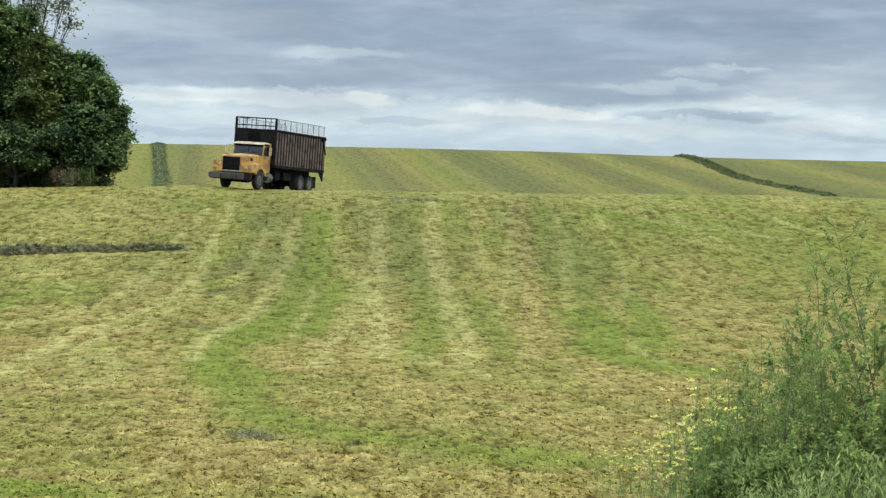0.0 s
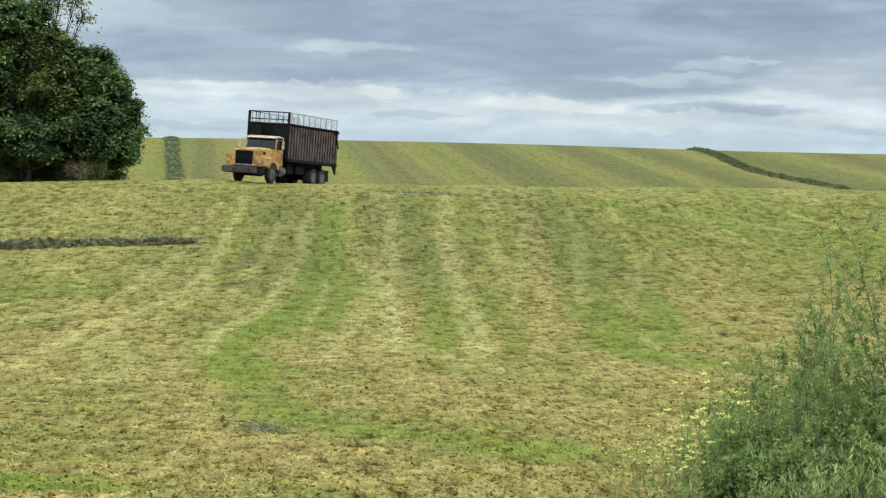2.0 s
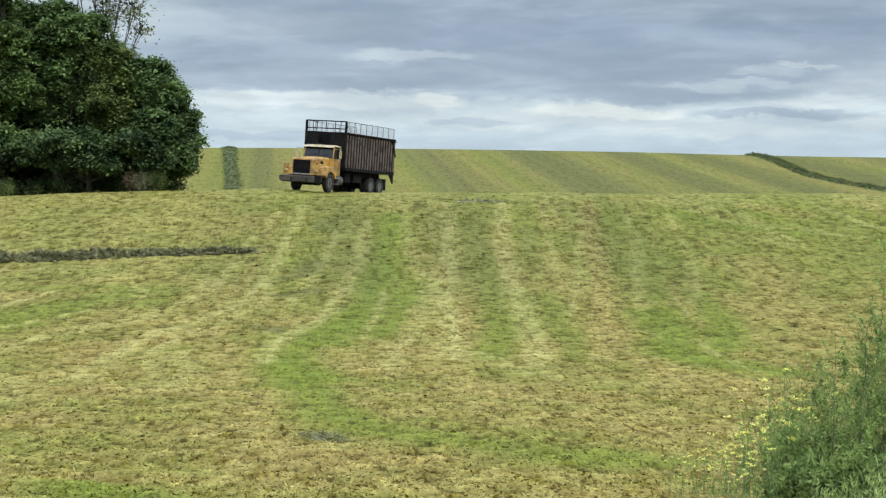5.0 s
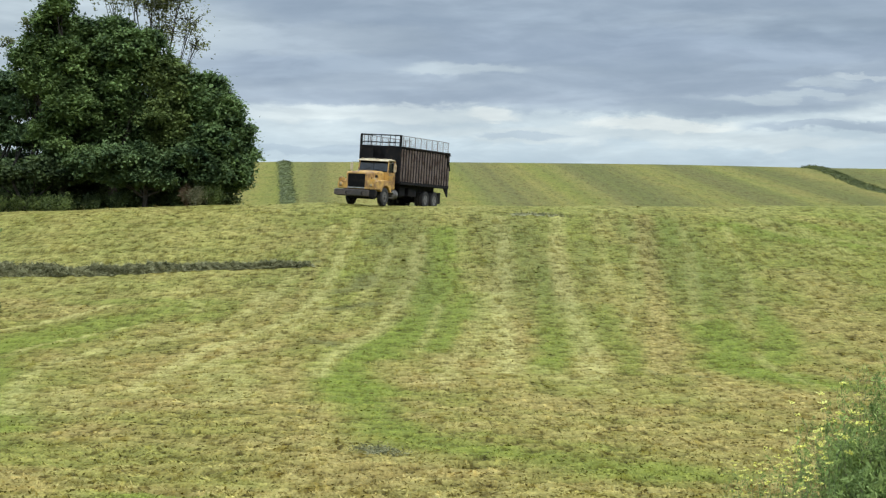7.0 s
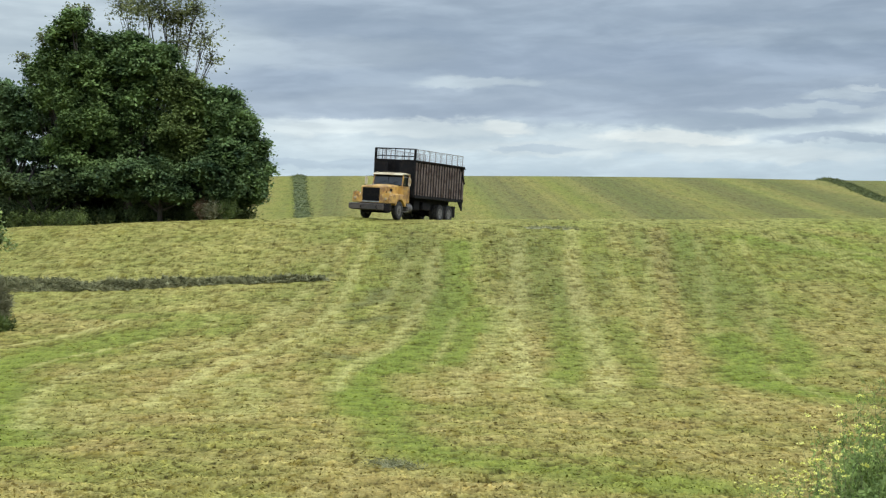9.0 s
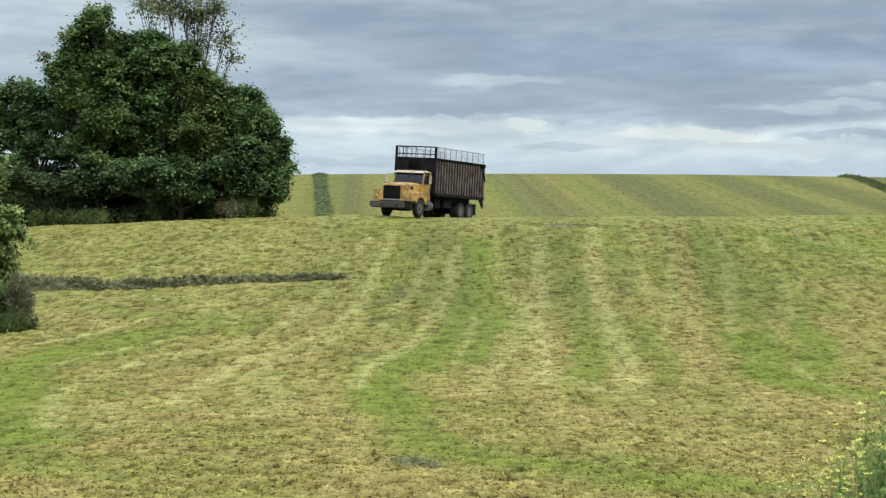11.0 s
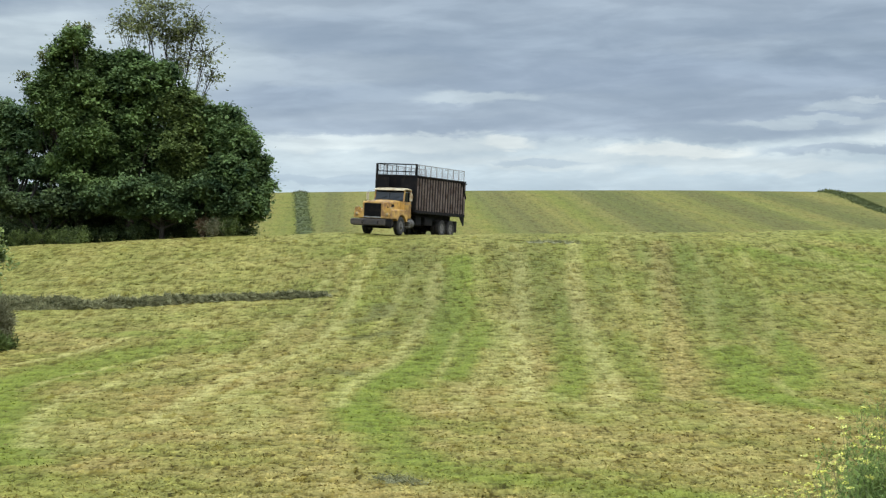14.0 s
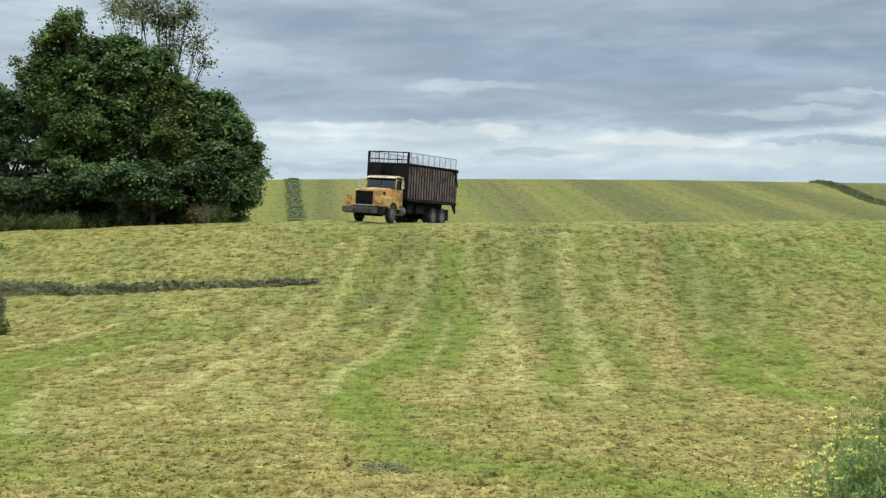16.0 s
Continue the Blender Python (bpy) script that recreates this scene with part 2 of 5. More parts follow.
    if not islands:
        bump(t, b, math_node(t, "MULTIPLY_ADD", tiny, 0.4, lump), 0.6, 0.12)
    return m


FIELD, CUT = field_material("mown_hay_field"), field_material("cut_stems", True)
HAY = leafy("wilted_cut_grass", (0.085, 0.088, 0.042), (0.320, 0.315, 0.170), 0.8, 0.1, 3.5)
FAR_HAY = leafy("grey_green_windrow", (0.060, 0.074, 0.028), (0.122, 0.140, 0.052), 0.8, 0.1, 0.8)
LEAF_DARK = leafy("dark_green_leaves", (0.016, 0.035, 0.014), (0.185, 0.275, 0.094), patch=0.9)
LEAF_OLIVE = leafy("olive_leaves", (0.030, 0.048, 0.015), (0.178, 0.232, 0.070), patch=1.0)
LEAF_UNDER_SHADE = leafy("shade_tinted_undergrowth_leaves", (0.014, 0.027, 0.012), (0.110, 0.150, 0.056), patch=1.0)
LEAF_THIN = leafy("thin_yellowing_leaves", (0.050, 0.062, 0.026), (0.250, 0.270, 0.110), through_light=0.35, patch=1.2)
LEAF_VINE = leafy("vine_leaves", (0.021, 0.042, 0.015), (0.190, 0.275, 0.088), patch=0.8)
LEAF_BLUE = leafy("cool_green_leaves", (0.030, 0.058, 0.026), (0.200, 0.290, 0.120), patch=0.9)
LEAF_COOL = leafy("front_tree_leaves", (0.018, 0.038, 0.016), (0.145, 0.212, 0.080), patch=0.7)
LEAF_SHRUB = leafy("shrub_leaves", (0.075, 0.112, 0.034), (0.310, 0.385, 0.125), patch=1.2)
LEAF_WEED = leafy("grey_green_weed_leaves", (0.088, 0.138, 0.038), (0.430, 0.530, 0.170), 0.8, 0.45, 3.4)
LEAF_BANK = leafy("dark_bank_leaves", (0.054, 0.092, 0.026), (0.320, 0.415, 0.135), 0.7, 0.35, 4.5)
LEAF_PALE = leafy("pale_grey_green_leaves", (0.195, 0.265, 0.082), (0.500, 0.595, 0.225), 0.8, 0.4, 4.0)
LEAF_LIGHT = leafy("fresh_weed_leaves", (0.095, 0.160, 0.038), (0.400, 0.520, 0.165), 0.85, 0.4, 2.6)
DRY = leafy("dry_stalks", (0.120, 0.122, 0.068), (0.270, 0.262, 0.150), 0.85, 0.1, 1.0)
WISP = leafy("brown_grass_wisps", (0.180, 0.156, 0.056), (0.300, 0.264, 0.096), 0.9, 0.15, 0.6)
RUSSET = leafy("russet_dead_leaves", (0.150, 0.108, 0.072), (0.270, 0.195, 0.130), 0.85, 0.1, 1.0)
YELLOW = leafy("yellow_petals", (0.66, 0.64, 0.11), (0.84, 0.82, 0.30), 0.6, 0.3, 9.0)
BARK = painted("bark", (0.026, 0.021, 0.016), (0.055, 0.050, 0.040), 0.4, 0.9, 0.0, 3)
WOODY = painted("brown_weed_stem", (0.105, 0.088, 0.058), (0.150, 0.135, 0.085), 0.4, 0.8, 0.0, 9)
STEM = painted("green_stem", (0.110, 0.145, 0.062), (0.13, 0.11, 0.06), 0.4, 0.7, 0.0, 6)


# ---- building helpers ----
def mesh_of(bm, name):
    me = bpy.data.meshes.new(name)
    bm.normal_update()
    bm.to_mesh(me)
    bm.free()
    return me


def part(name, bm, mat, parent=None, label="", smooth=False):
    me = bm if isinstance(bm, bpy.types.Mesh) else mesh_of(bm, name)
    if not me.materials:
        me.materials.append(mat)
    if smooth:
        me.polygons.foreach_set("use_smooth", [True] * len(me.polygons))
    ob = new(name, me)
    ob.parent = parent
    return tagged(ob, label)


def thing(name, m, label, category, group=""):
    ob = new(name)
    ob.matrix_basis = m
    ob.empty_display_size = 0.3
    return tagged(ob, label, category, group)


def box(x0, x1, y0, y1, z0, z1, bevel=0.0, bm=None, m=None):
    bm2 = bmesh.new()
    bmesh.ops.create_cube(bm2, size=1)
    bmesh.ops.transform(bm2, verts=bm2.verts, matrix=Matrix.LocRotScale(((x0 + x1) / 2, (y0 + y1) / 2, (z0 + z1) / 2), None, (x1 - x0, y1 - y0, z1 - z0)))
    if bevel:
        bmesh.ops.bevel(bm2, geom=bm2.edges[:], offset=bevel, segments=2, affect="EDGES")
    return joined(bm, bm2, m)


def joined(bm, bm2, m=None):
    if m:
        bmesh.ops.transform(bm2, verts=bm2.verts, matrix=m)
    if bm is None:
        return bm2
    me = mesh_of(bm2, "tmp")
    bm.from_mesh(me)
    bpy.data.meshes.remove(me)
    return bm


def loft(rings, bm=None, caps=True, bevel=0.0):
    """A skin over rings of equally many points."""
    bm2 = bmesh.new()
    vs = [[bm2.verts.new(p) for p in r] for r in rings]
    n = len(rings[0])
    for a, b in zip(vs, vs[1:]):
        for i in range(n):
            bm2.faces.new((a[i], a[(i + 1) % n], b[(i + 1) % n], b[i]))
    if caps:
        bm2.faces.new(vs[0][::-1])
        bm2.faces.new(vs[-1])
    bmesh.ops.recalc_face_normals(bm2, faces=bm2.faces)
    if bevel:
        bmesh.ops.bevel(bm2, geom=bm2.edges[:], offset=bevel, segments=2, affect="EDGES")
    return joined(bm, bm2)


def tube(points, radii, sides=6, bm=None):
    """A tapered round bar through points."""
    pts = [Vector(p) for p in points]
    rings = []
    for i, p in enumerate(pts):
        d = (pts[min(i + 1, len(pts) - 1)] - pts[max(i - 1, 0)]).normalized()
        a = d.cross(Vector((0.13, 0.97, 0.21))).normalized()
        b = d.cross(a)
        r = radii[i] if isinstance(radii, (list, tuple)) else radii
        rings.append([p + r * (a * math.cos(k) + b * math.sin(k)) for k in (2 * math.pi * j / sides for j in range(sides))])
    return loft(rings, bm)


def lathe(profile, sides=28, axis="Y", bm=None):
    """A turned body; profile: pairs of radius and place along the axis."""
    turn = {"Y": lambda r, s, k: (r * math.cos(k), s, r * math.sin(k)), "Z": lambda r, s, k: (r * math.cos(k), r * math.sin(k), s), "X": lambda r, s, k: (s, r * math.cos(k), r * math.sin(k))}[axis]
    return loft([[turn(r, s, 2 * math.pi * j / sides) for j in range(sides)] for r, s in profile], bm)


def cards_mesh(name, centres, sizes, rng, aspect=0.5, droop=0.0, ups=None, fold=0.25, flat=0.0):
    """Many separate leaves, each a folded diamond of two triangles."""
    n = len(centres)
    d = rng.normal(size=(n, 3)) if ups is None else ups + 0.35 * rng.normal(size=(n, 3))
    d[:, 2] -= droop
    d /= np.linalg.norm(d, axis=1, keepdims=True)
    side = np.cross(d, rng.normal(size=(n, 3)))
    side /= np.linalg.norm(side, axis=1, keepdims=True)
    lift = np.cross(d, side)
    if flat:
        d *= (1, 1, 0.5)
        d /= np.linalg.norm(d, axis=1, keepdims=True)
        side = np.cross(d, (0, -0.25, 1) + flat * rng.normal(size=(n, 3)))
        side /= np.linalg.norm(side, axis=1, keepdims=True)
        lift = np.cross(d, side)
    s = np.asarray(sizes)[:, None]
    v = np.stack([centres, centres + s * (0.5 * d + aspect * 0.5 * side + fold * 0.3 * lift), centres + s * d, centres + s * (0.5 * d - aspect * 0.5 * side + fold * 0.3 * lift)], 1).reshape(-1, 3)
    k = np.arange(n)[:, None] * 4
    tris = np.concatenate([k + [0, 1, 2], k + [0, 2, 3]], 1).reshape(-1)
    return raw_mesh(name, v, tris, 3)


def raw_mesh(name, v, loops, corners):
    me = bpy.data.meshes.new(name)
    me.vertices.add(len(v))
    me.vertices.foreach_set("co", np.asarray(v, dtype=np.float32).reshape(-1))
    loops = np.asarray(loops, dtype=np.int32).reshape(-1)
    count = len(loops) // corners
    me.loops.add(len(loops))
    me.loops.foreach_set("vertex_index", loops)
    me.polygons.add(count)
    me.polygons.foreach_set("loop_start", np.arange(count, dtype=np.int32) * corners)
    me.update(calc_edges=True)
    me.validate()
    return me


# ---- the lie of the land: a bank, a shallow dip, a near brow, a further hill ----
LAND = [(-400, 0.4), (-30, 0.1), (0, 0.0), (8, -0.2), (16, -0.65), (22, -1.25), (30, -1.75), (40, -2.15), (50, -2.30), (60, -2.15), (70, -1.60), (80, -0.65),
        (90, 0.70), (98, 2.35), (103, 3.38), (106, 3.86), (108.5, 4.06), (112, 4.13), (117, 4.10), (124, 3.7), (140, 3.0), (152, 4.1), (165, 5.50), (190, 8.25), (215, 11.1),
        (224, 11.75), (232, 11.7), (260, 9.5), (420, 4.0), (5000, 0.0)]
ty = np.arange(-100, 420, 0.25)
tz = np.interp(ty, [a for a, _ in LAND], [b for _, b in LAND])
kern = np.exp(-0.5 * (np.arange(-24, 25) * 0.25 / 1.5) ** 2)
tz = np.convolve(np.pad(tz, 24, "edge"), kern / kern.sum(), "valid")


def ease(v, a, b):
    t = np.clip((np.asarray(v, dtype=float) - a) / (b - a), 0, 1)
    return t * t * (3 - 2 * t)


def land(x, y):
    x, y = np.asarray(x, dtype=float), np.asarray(y, dtype=float)
    z = np.interp(y, ty, tz)
    z = np.where(y > 419, np.interp(y, [a for a, _ in LAND], [b for _, b in LAND]), z)
    brow = ease(y, 55, 104) * (1 - ease(y, 122, 150))
    z = z - brow * 0.0017 * np.clip(-x - 5, 0, 40) ** 2
    z = z + brow * 0.14 * ease(x, 8, 26)
    z = z + ease(y, 150, 215) * (0.13 * np.sin(x * 0.055 + 1.0) - 0.15 * ease(x, 30, 55))
    z = z + 0.13 * np.exp(-((x + 4.6) ** 2 + (y - 108.3) ** 2) / 5.0)
    near = 1 - ease(y, 110, 150)
    return z + near * (0.04 * np.sin(x * 0.9 + 0.5 * np.sin(y * 0.3)) * np.sin(y * 0.37 + 0.2 * x) + 0.03 * np.sin(x * 0.33 + y * 0.21))


def lattice(x, y, size, seed):
    """Smooth random values, one for each cell corner."""
    u, v = np.asarray(x) / size, np.asarray(y) / size
    i, j = np.floor(u).astype(np.int64), np.floor(v).astype(np.int64)
    f, g = u - i, v - j
    f, g = f * f * (3 - 2 * f), g * g * (3 - 2 * g)

    def rnd(a, b):
        h = (a * 374761393 + b * 668265263 + seed * 974711) & 0x7FFFFFFF
        h = ((h ^ (h >> 13)) * 1274126177) & 0x7FFFFFFF
        return (h ^ (h >> 16)) / 0x7FFFFFFF
    return (rnd(i, j) * (1 - f) + rnd(i + 1, j) * f) * (1 - g) + (rnd(i, j + 1) * (1 - f) + rnd(i + 1, j + 1) * f) * g


RELIEF = 0.125


def thatch(x, y):
    """Mats of cut grass on the ground, 0 to 1."""
    t = 0.15 * lattice(x, y, 0.75, 1) + 0.50 * lattice(x, y, 0.31, 2) + 0.35 * lattice(x, y, 0.19, 3)
    return np.clip(0.5 + 1.3 * (t - 0.5) * ease(y, 8, 14) * (1 - ease(y, 112, 135)) * (1 - ease(abs(x - 5), 34, 44)), 0, 1)


# ---- mower's passes and worn ground, each along a short line of points (x, y), with half width and strength ----
GREEN, PALE, DARK, BROWN = 0, 1, 2, 3
PASSES = []


def swath(tone, half, strength, *points):
    PASSES.append((tone, half, strength, np.array(points, dtype=float)))


swath(GREEN, 1.50, 0.95, (1.9, 98.9), (1.7, 91.5), (1.4, 85.2), (1.1, 79.0))
swath(GREEN, 1.55, 1.00, (1.3, 85.3), (1.0, 77.0), (0.3, 70.5), (-0.6, 66.0), (-1.4, 61.7), (-1.8, 55.9), (-1.3, 46.1))
swath(GREEN, 0.85, 0.85, (-2.0, 57.7), (-1.4, 49.4), (-0.9, 43.3), (-0.4, 38.2), (0.3, 34.3))
swath(GREEN, 1.00, 0.55, (-0.4, 37.8), (0.7, 32.6), (1.7, 30.9), (2.7, 28.9), (3.7, 25.6))
swath(GREEN, 0.90, 0.60, (2.4, 82.2), (2.0, 75.1), (1.3, 67.9))
swath(PALE, 0.42, 0.80, (0.7, 97.2), (0.3, 88.6), (-0.3, 80.4), (-0.8, 73.4), (-1.6, 67.4), (-2.4, 62.3), (-2.8, 55.6))
swath(PALE, 0.25, 0.60, (1.4, 79.0), (0.8, 69.6), (0.3, 63.5))
swath(BROWN, 1.00, 0.80, (-0.8, 60.2), (-0.1, 55.6), (0.7, 53.3), (1.2, 54.9))
swath(BROWN, 0.80, 0.60, (-0.1, 47.9), (0.9, 45.0), (1.7, 45.1))
swath(PALE, 0.50, 0.60, (3.4, 85.2), (3.0, 75.2), (2.3, 66.0), (1.4, 60.1), (1.0, 53.2))
swath(BROWN, 0.50, 0.80, (2.5, 73.2), (1.9, 64.4), (1.3, 59.1))
swath(PALE, 0.55, 0.95, (5.1, 103.3), (4.9, 95.6), (4.5, 87.0), (3.8, 77.0), (3.5, 66.0), (3.1, 56.7))
swath(BROWN, 0.35, 0.70, (4.3, 73.5), (3.7, 64.0), (3.3, 56.8))
swath(PALE, 0.50, 0.85, (8.4, 103.8), (7.7, 95.9), (7.1, 84.9), (6.8, 75.0), (6.3, 64.3), (5.7, 54.9))
swath(PALE, 0.60, 0.55, (6.8, 78.4), (6.6, 70.1), (5.6, 56.6))
swath(BROWN, 0.50, 1.00, (7.8, 97.4), (7.3, 88.4), (6.9, 81.8))
swath(BROWN, 0.62, 1.20, (13.1, 103.5), (12.3, 95.8), (11.7, 88.5), (10.6, 78.3), (9.3, 68.1), (7.8, 56.6))
swath(BROWN, 0.45, 0.90, (10.4, 78.3), (9.5, 70.0), (8.3, 61.0))
swath(PALE, 0.30, 0.50, (12.1, 100.4), (10.9, 88.5), (9.7, 78.4), (8.4, 71.7))
swath(PALE, 0.35, 0.50, (14.9, 99.9), (14.2, 92.9), (13.2, 85.1), (11.5, 72.9))
swath(PALE, 0.30, 0.50, (17.2, 99.7), (16.2, 88.5), (14.6, 78.1), (13.0, 71.3))
swath(PALE, 0.30, 0.40, (2.7, 102.0), (2.7, 94.4), (2.8, 85.2))
swath(PALE, 0.30, 0.45, (10.4, 101.9), (9.8, 93.1), (9.3, 83.1))
swath(DARK, 0.70, 0.50, (9.1, 96.0), (8.7, 90.3), (8.4, 84.7))
swath(DARK, 0.60, 0.40, (6.5, 100.6), (6.2, 92.9), (5.6, 81.9))
swath(BROWN, 0.80, 0.60, (11.0, 103.8), (10.7, 98.8), (11.0, 95.9))
swath(BROWN, 1.10, 0.60, (9.8, 90.2), (9.5, 83.1), (9.3, 75.2))
swath(BROWN, 0.90, 0.60, (2.6, 90.1), (3.7, 88.7), (4.0, 83.6))
swath(GREEN, 0.70, 0.70, (6.5, 90.1), (6.1, 81.9), (5.5, 72.0))
swath(GREEN, 0.90, 0.80, (5.6, 72.0), (5.2, 64.0), (4.2, 56.8))
swath(GREEN, 0.80, 0.60, (8.5, 78.5), (7.7, 69.9), (7.6, 62.6), (7.0, 56.5))
swath(GREEN, 0.90, 0.90, (14.0, 102.4), (14.1, 100.1), (13.8, 95.7))
swath(GREEN, 1.00, 0.80, (14.9, 98.3), (14.5, 92.9), (13.7, 85.0), (12.5, 76.1))
swath(GREEN, 1.30, 1.00, (12.1, 72.8), (11.6, 66.6), (10.7, 60.9))
swath(GREEN, 1.40, 1.00, (10.3, 60.1), (10.9, 57.7), (11.3, 54.5), (12.3, 52.7))
swath(GREEN, 1.00, 0.90, (14.7, 78.1), (14.4, 72.9), (13.4, 66.1), (12.0, 60.9))
swath(PALE, 0.20, 0.50, (12.2, 64.8), (11.7, 58.3), (11.7, 52.7))
swath(GREEN, 1.80, 0.90, (17.1, 100.5), (18.8, 98.2), (20.8, 96.5), (23.0, 94.8))
swath(GREEN, 1.60, 0.80, (20.6, 101.1), (22.1, 99.6), (23.4, 96.3))
swath(PALE, 0.60, 0.50, (17.1, 104.3), (19.5, 101.9), (21.3, 98.8), (22.1, 92.1))
swath(PALE, 0.50, 0.40, (20.8, 93.7), (21.6, 92.2), (22.2, 91.4))
swath(DARK, 0.30, 0.50, (14.9, 92.9), (16.4, 91.7), (17.7, 89.4), (19.0, 87.9))
swath(BROWN, 1.80, 0.75, (17.9, 88.0), (18.8, 84.7), (20.2, 83.1))
swath(BROWN, 1.60, 0.70, (16.4, 76.2), (16.8, 72.9), (17.2, 71.0))
swath(BROWN, 1.50, 0.70, (18.6, 88.2), (18.6, 82.0), (17.7, 74.8))
swath(BROWN, 1.50, 0.60, (17.3, 71.4), (17.3, 66.1), (18.1, 64.6))
swath(BROWN, 1.00, 0.60, (21.9, 102.8), (23.8, 101.3), (24.7, 99.7))
swath(BROWN, 1.00, 0.60, (28.8, 104.3), (29.5, 100.9), (31.0, 99.5))
swath(GREEN, 1.60, 0.70, (23.8, 97.2), (25.9, 94.6), (27.9, 93.3), (30.8, 92.2))
swath(PALE, 0.50, 0.50, (18.3, 102.3), (20.5, 97.7), (23.7, 95.6), (26.3, 94.0))
swath(PALE, 0.40, 0.50, (25.8, 104.0), (27.3, 97.5), (29.0, 94.9))
swath(BROWN, 1.00, 0.75, (2.5, 52.9), (3.1, 49.7), (3.6, 45.0), (4.3, 43.1))
swath(BROWN, 1.40, 0.55, (2.9, 42.0), (3.9, 39.0), (5.2, 38.5), (6.7, 40.1))
swath(BROWN, 0.80, 0.70, (8.6, 60.2), (9.0, 56.9), (8.9, 51.3), (8.4, 47.0))
swath(PALE, 0.50, 0.50, (4.0, 58.7), (5.0, 53.4), (6.4, 49.4), (8.1, 47.9))
swath(BROWN, 1.00, 0.60, (5.0, 34.8), (5.5, 31.1), (5.6, 29.2))
swath(DARK, 0.12, 0.80, (7.4, 57.8), (7.8, 56.2))
swath(DARK, 0.14, 0.90, (8.5, 56.3), (9.0, 55.0))
swath(DARK, 0.12, 0.90, (10.9, 68.7), (11.6, 68.6))
swath(GREEN, 0.60, 0.40, (1.3, 35.5), (2.3, 33.9), (3.5, 32.2))
swath(GREEN, 1.60, 0.90, (-8.5, 36.8), (-10.6, 45.9), (-12.8, 55.3), (-14.1, 62.9), (-13.8, 67.8), (-12.6, 71.8), (-11.2, 74.1))
swath(GREEN, 1.50, 0.85, (-13.1, 64.5), (-12.3, 70.1), (-11.0, 73.8), (-9.6, 77.4))
swath(GREEN, 1.40, 0.80, (-14.4, 78.9), (-12.2, 78.9), (-10.5, 79.1), (-9.0, 78.5))
swath(GREEN, 1.00, 0.60, (-8.5, 73.6), (-7.6, 76.1), (-7.4, 78.7))
swath(PALE, 0.40, 0.60, (-11.6, 79.4), (-10.4, 80.1), (-9.1, 78.8), (-8.7, 76.3))
swath(PALE, 0.25, 0.90, (-16.3, 68.7), (-15.2, 70.5), (-14.3, 72.4), (-13.3, 75.2), (-12.6, 77.6))
swath(BROWN, 1.10, 0.80, (-16.9, 79.6), (-15.0, 78.4), (-13.6, 77.3))
swath(BROWN, 0.90, 0.80, (-16.9, 74.3), (-15.3, 74.0), (-14.2, 75.6))
swath(PALE, 0.40, 0.55, (-17.9, 84.3), (-14.9, 84.4), (-11.8, 84.4))
swath(DARK, 0.20, 0.50, (-14.9, 81.8), (-13.7, 81.8), (-12.4, 81.5))
swath(PALE, 0.45, 0.80, (-9.1, 42.7), (-10.8, 51.4), (-11.3, 57.1), (-10.9, 61.9), (-9.9, 65.6), (-8.6, 69.2), (-7.3, 73.1), (-6.2, 76.6), (-5.7, 83.1))
swath(PALE, 0.42, 0.85, (-7.2, 49.4), (-7.4, 55.2), (-7.3, 61.5), (-6.6, 65.9), (-5.7, 69.8), (-4.6, 73.8), (-4.0, 79.6), (-3.6, 87.3), (-3.3, 94.5), (-2.7, 101.9))
swath(PALE, 0.30, 0.90, (-6.7, 65.3), (-6.0, 69.0), (-5.4, 71.6))
swath(PALE, 0.35, 0.70, (-5.8, 53.4), (-6.3, 59.5), (-5.8, 64.1), (-4.8, 69.2), (-3.9, 73.1), (-3.3, 78.6))
swath(BROWN, 0.40, 0.70, (-7.9, 60.8), (-7.0, 66.4), (-5.8, 71.6), (-5.0, 77.4), (-4.6, 85.6), (-4.3, 93.2), (-3.9, 100.5))
swath(PALE, 0.35, 0.70, (-6.6, 78.6), (-5.6, 85.6), (-5.0, 93.1), (-4.1, 99.8))
swath(PALE, 0.35, 0.60, (-3.0, 71.7), (-2.1, 78.6), (-1.5, 87.3), (-0.8, 94.3))
swath(BROWN, 1.20, 0.70, (-8.9, 49.1), (-8.5, 50.8), (-7.2, 49.4))
swath(BROWN, 1.30, 0.60, (-3.5, 45.1), (-2.7, 45.0), (-2.1, 38.3))
swath(BROWN, 0.80, 0.70, (-4.1, 61.3), (-3.4, 53.5), (-3.1, 46.9))
swath(BROWN, 1.30, 0.50, (-4.0, 35.1), (-2.8, 33.1), (-1.6, 30.0))
swath(BROWN, 1.00, 0.50, (-6.9, 35.1), (-6.5, 36.9), (-5.2, 35.4))
swath(PALE, 1.20, 0.35, (-10.4, 47.7), (-9.6, 49.2), (-7.4, 42.2))
swath(PALE, 0.80, 0.45, (-4.6, 45.2), (-5.0, 53.4), (-5.4, 59.2))
swath(BROWN, 1.20, 0.60, (-6.8, 94.7), (-5.2, 97.5), (-3.8, 98.9))
swath(BROWN, 1.00, 0.50, (-11.7, 96.2), (-9.4, 97.8), (-7.7, 99.0))
swath(GREEN, 0.90, 0.60, (-7.2, 85.4), (-5.6, 84.8), (-4.1, 86.4))
swath(DARK, 0.16, 0.90, (-7.1, 84.0), (-6.3, 83.1))
swath(DARK, 0.80, 0.85, (-2.9, 82.1), (-2.2, 83.7), (-1.9, 87.3))
swath(DARK, 0.70, 0.80, (-3.2, 76.7), (-2.3, 77.7), (-1.6, 78.6))
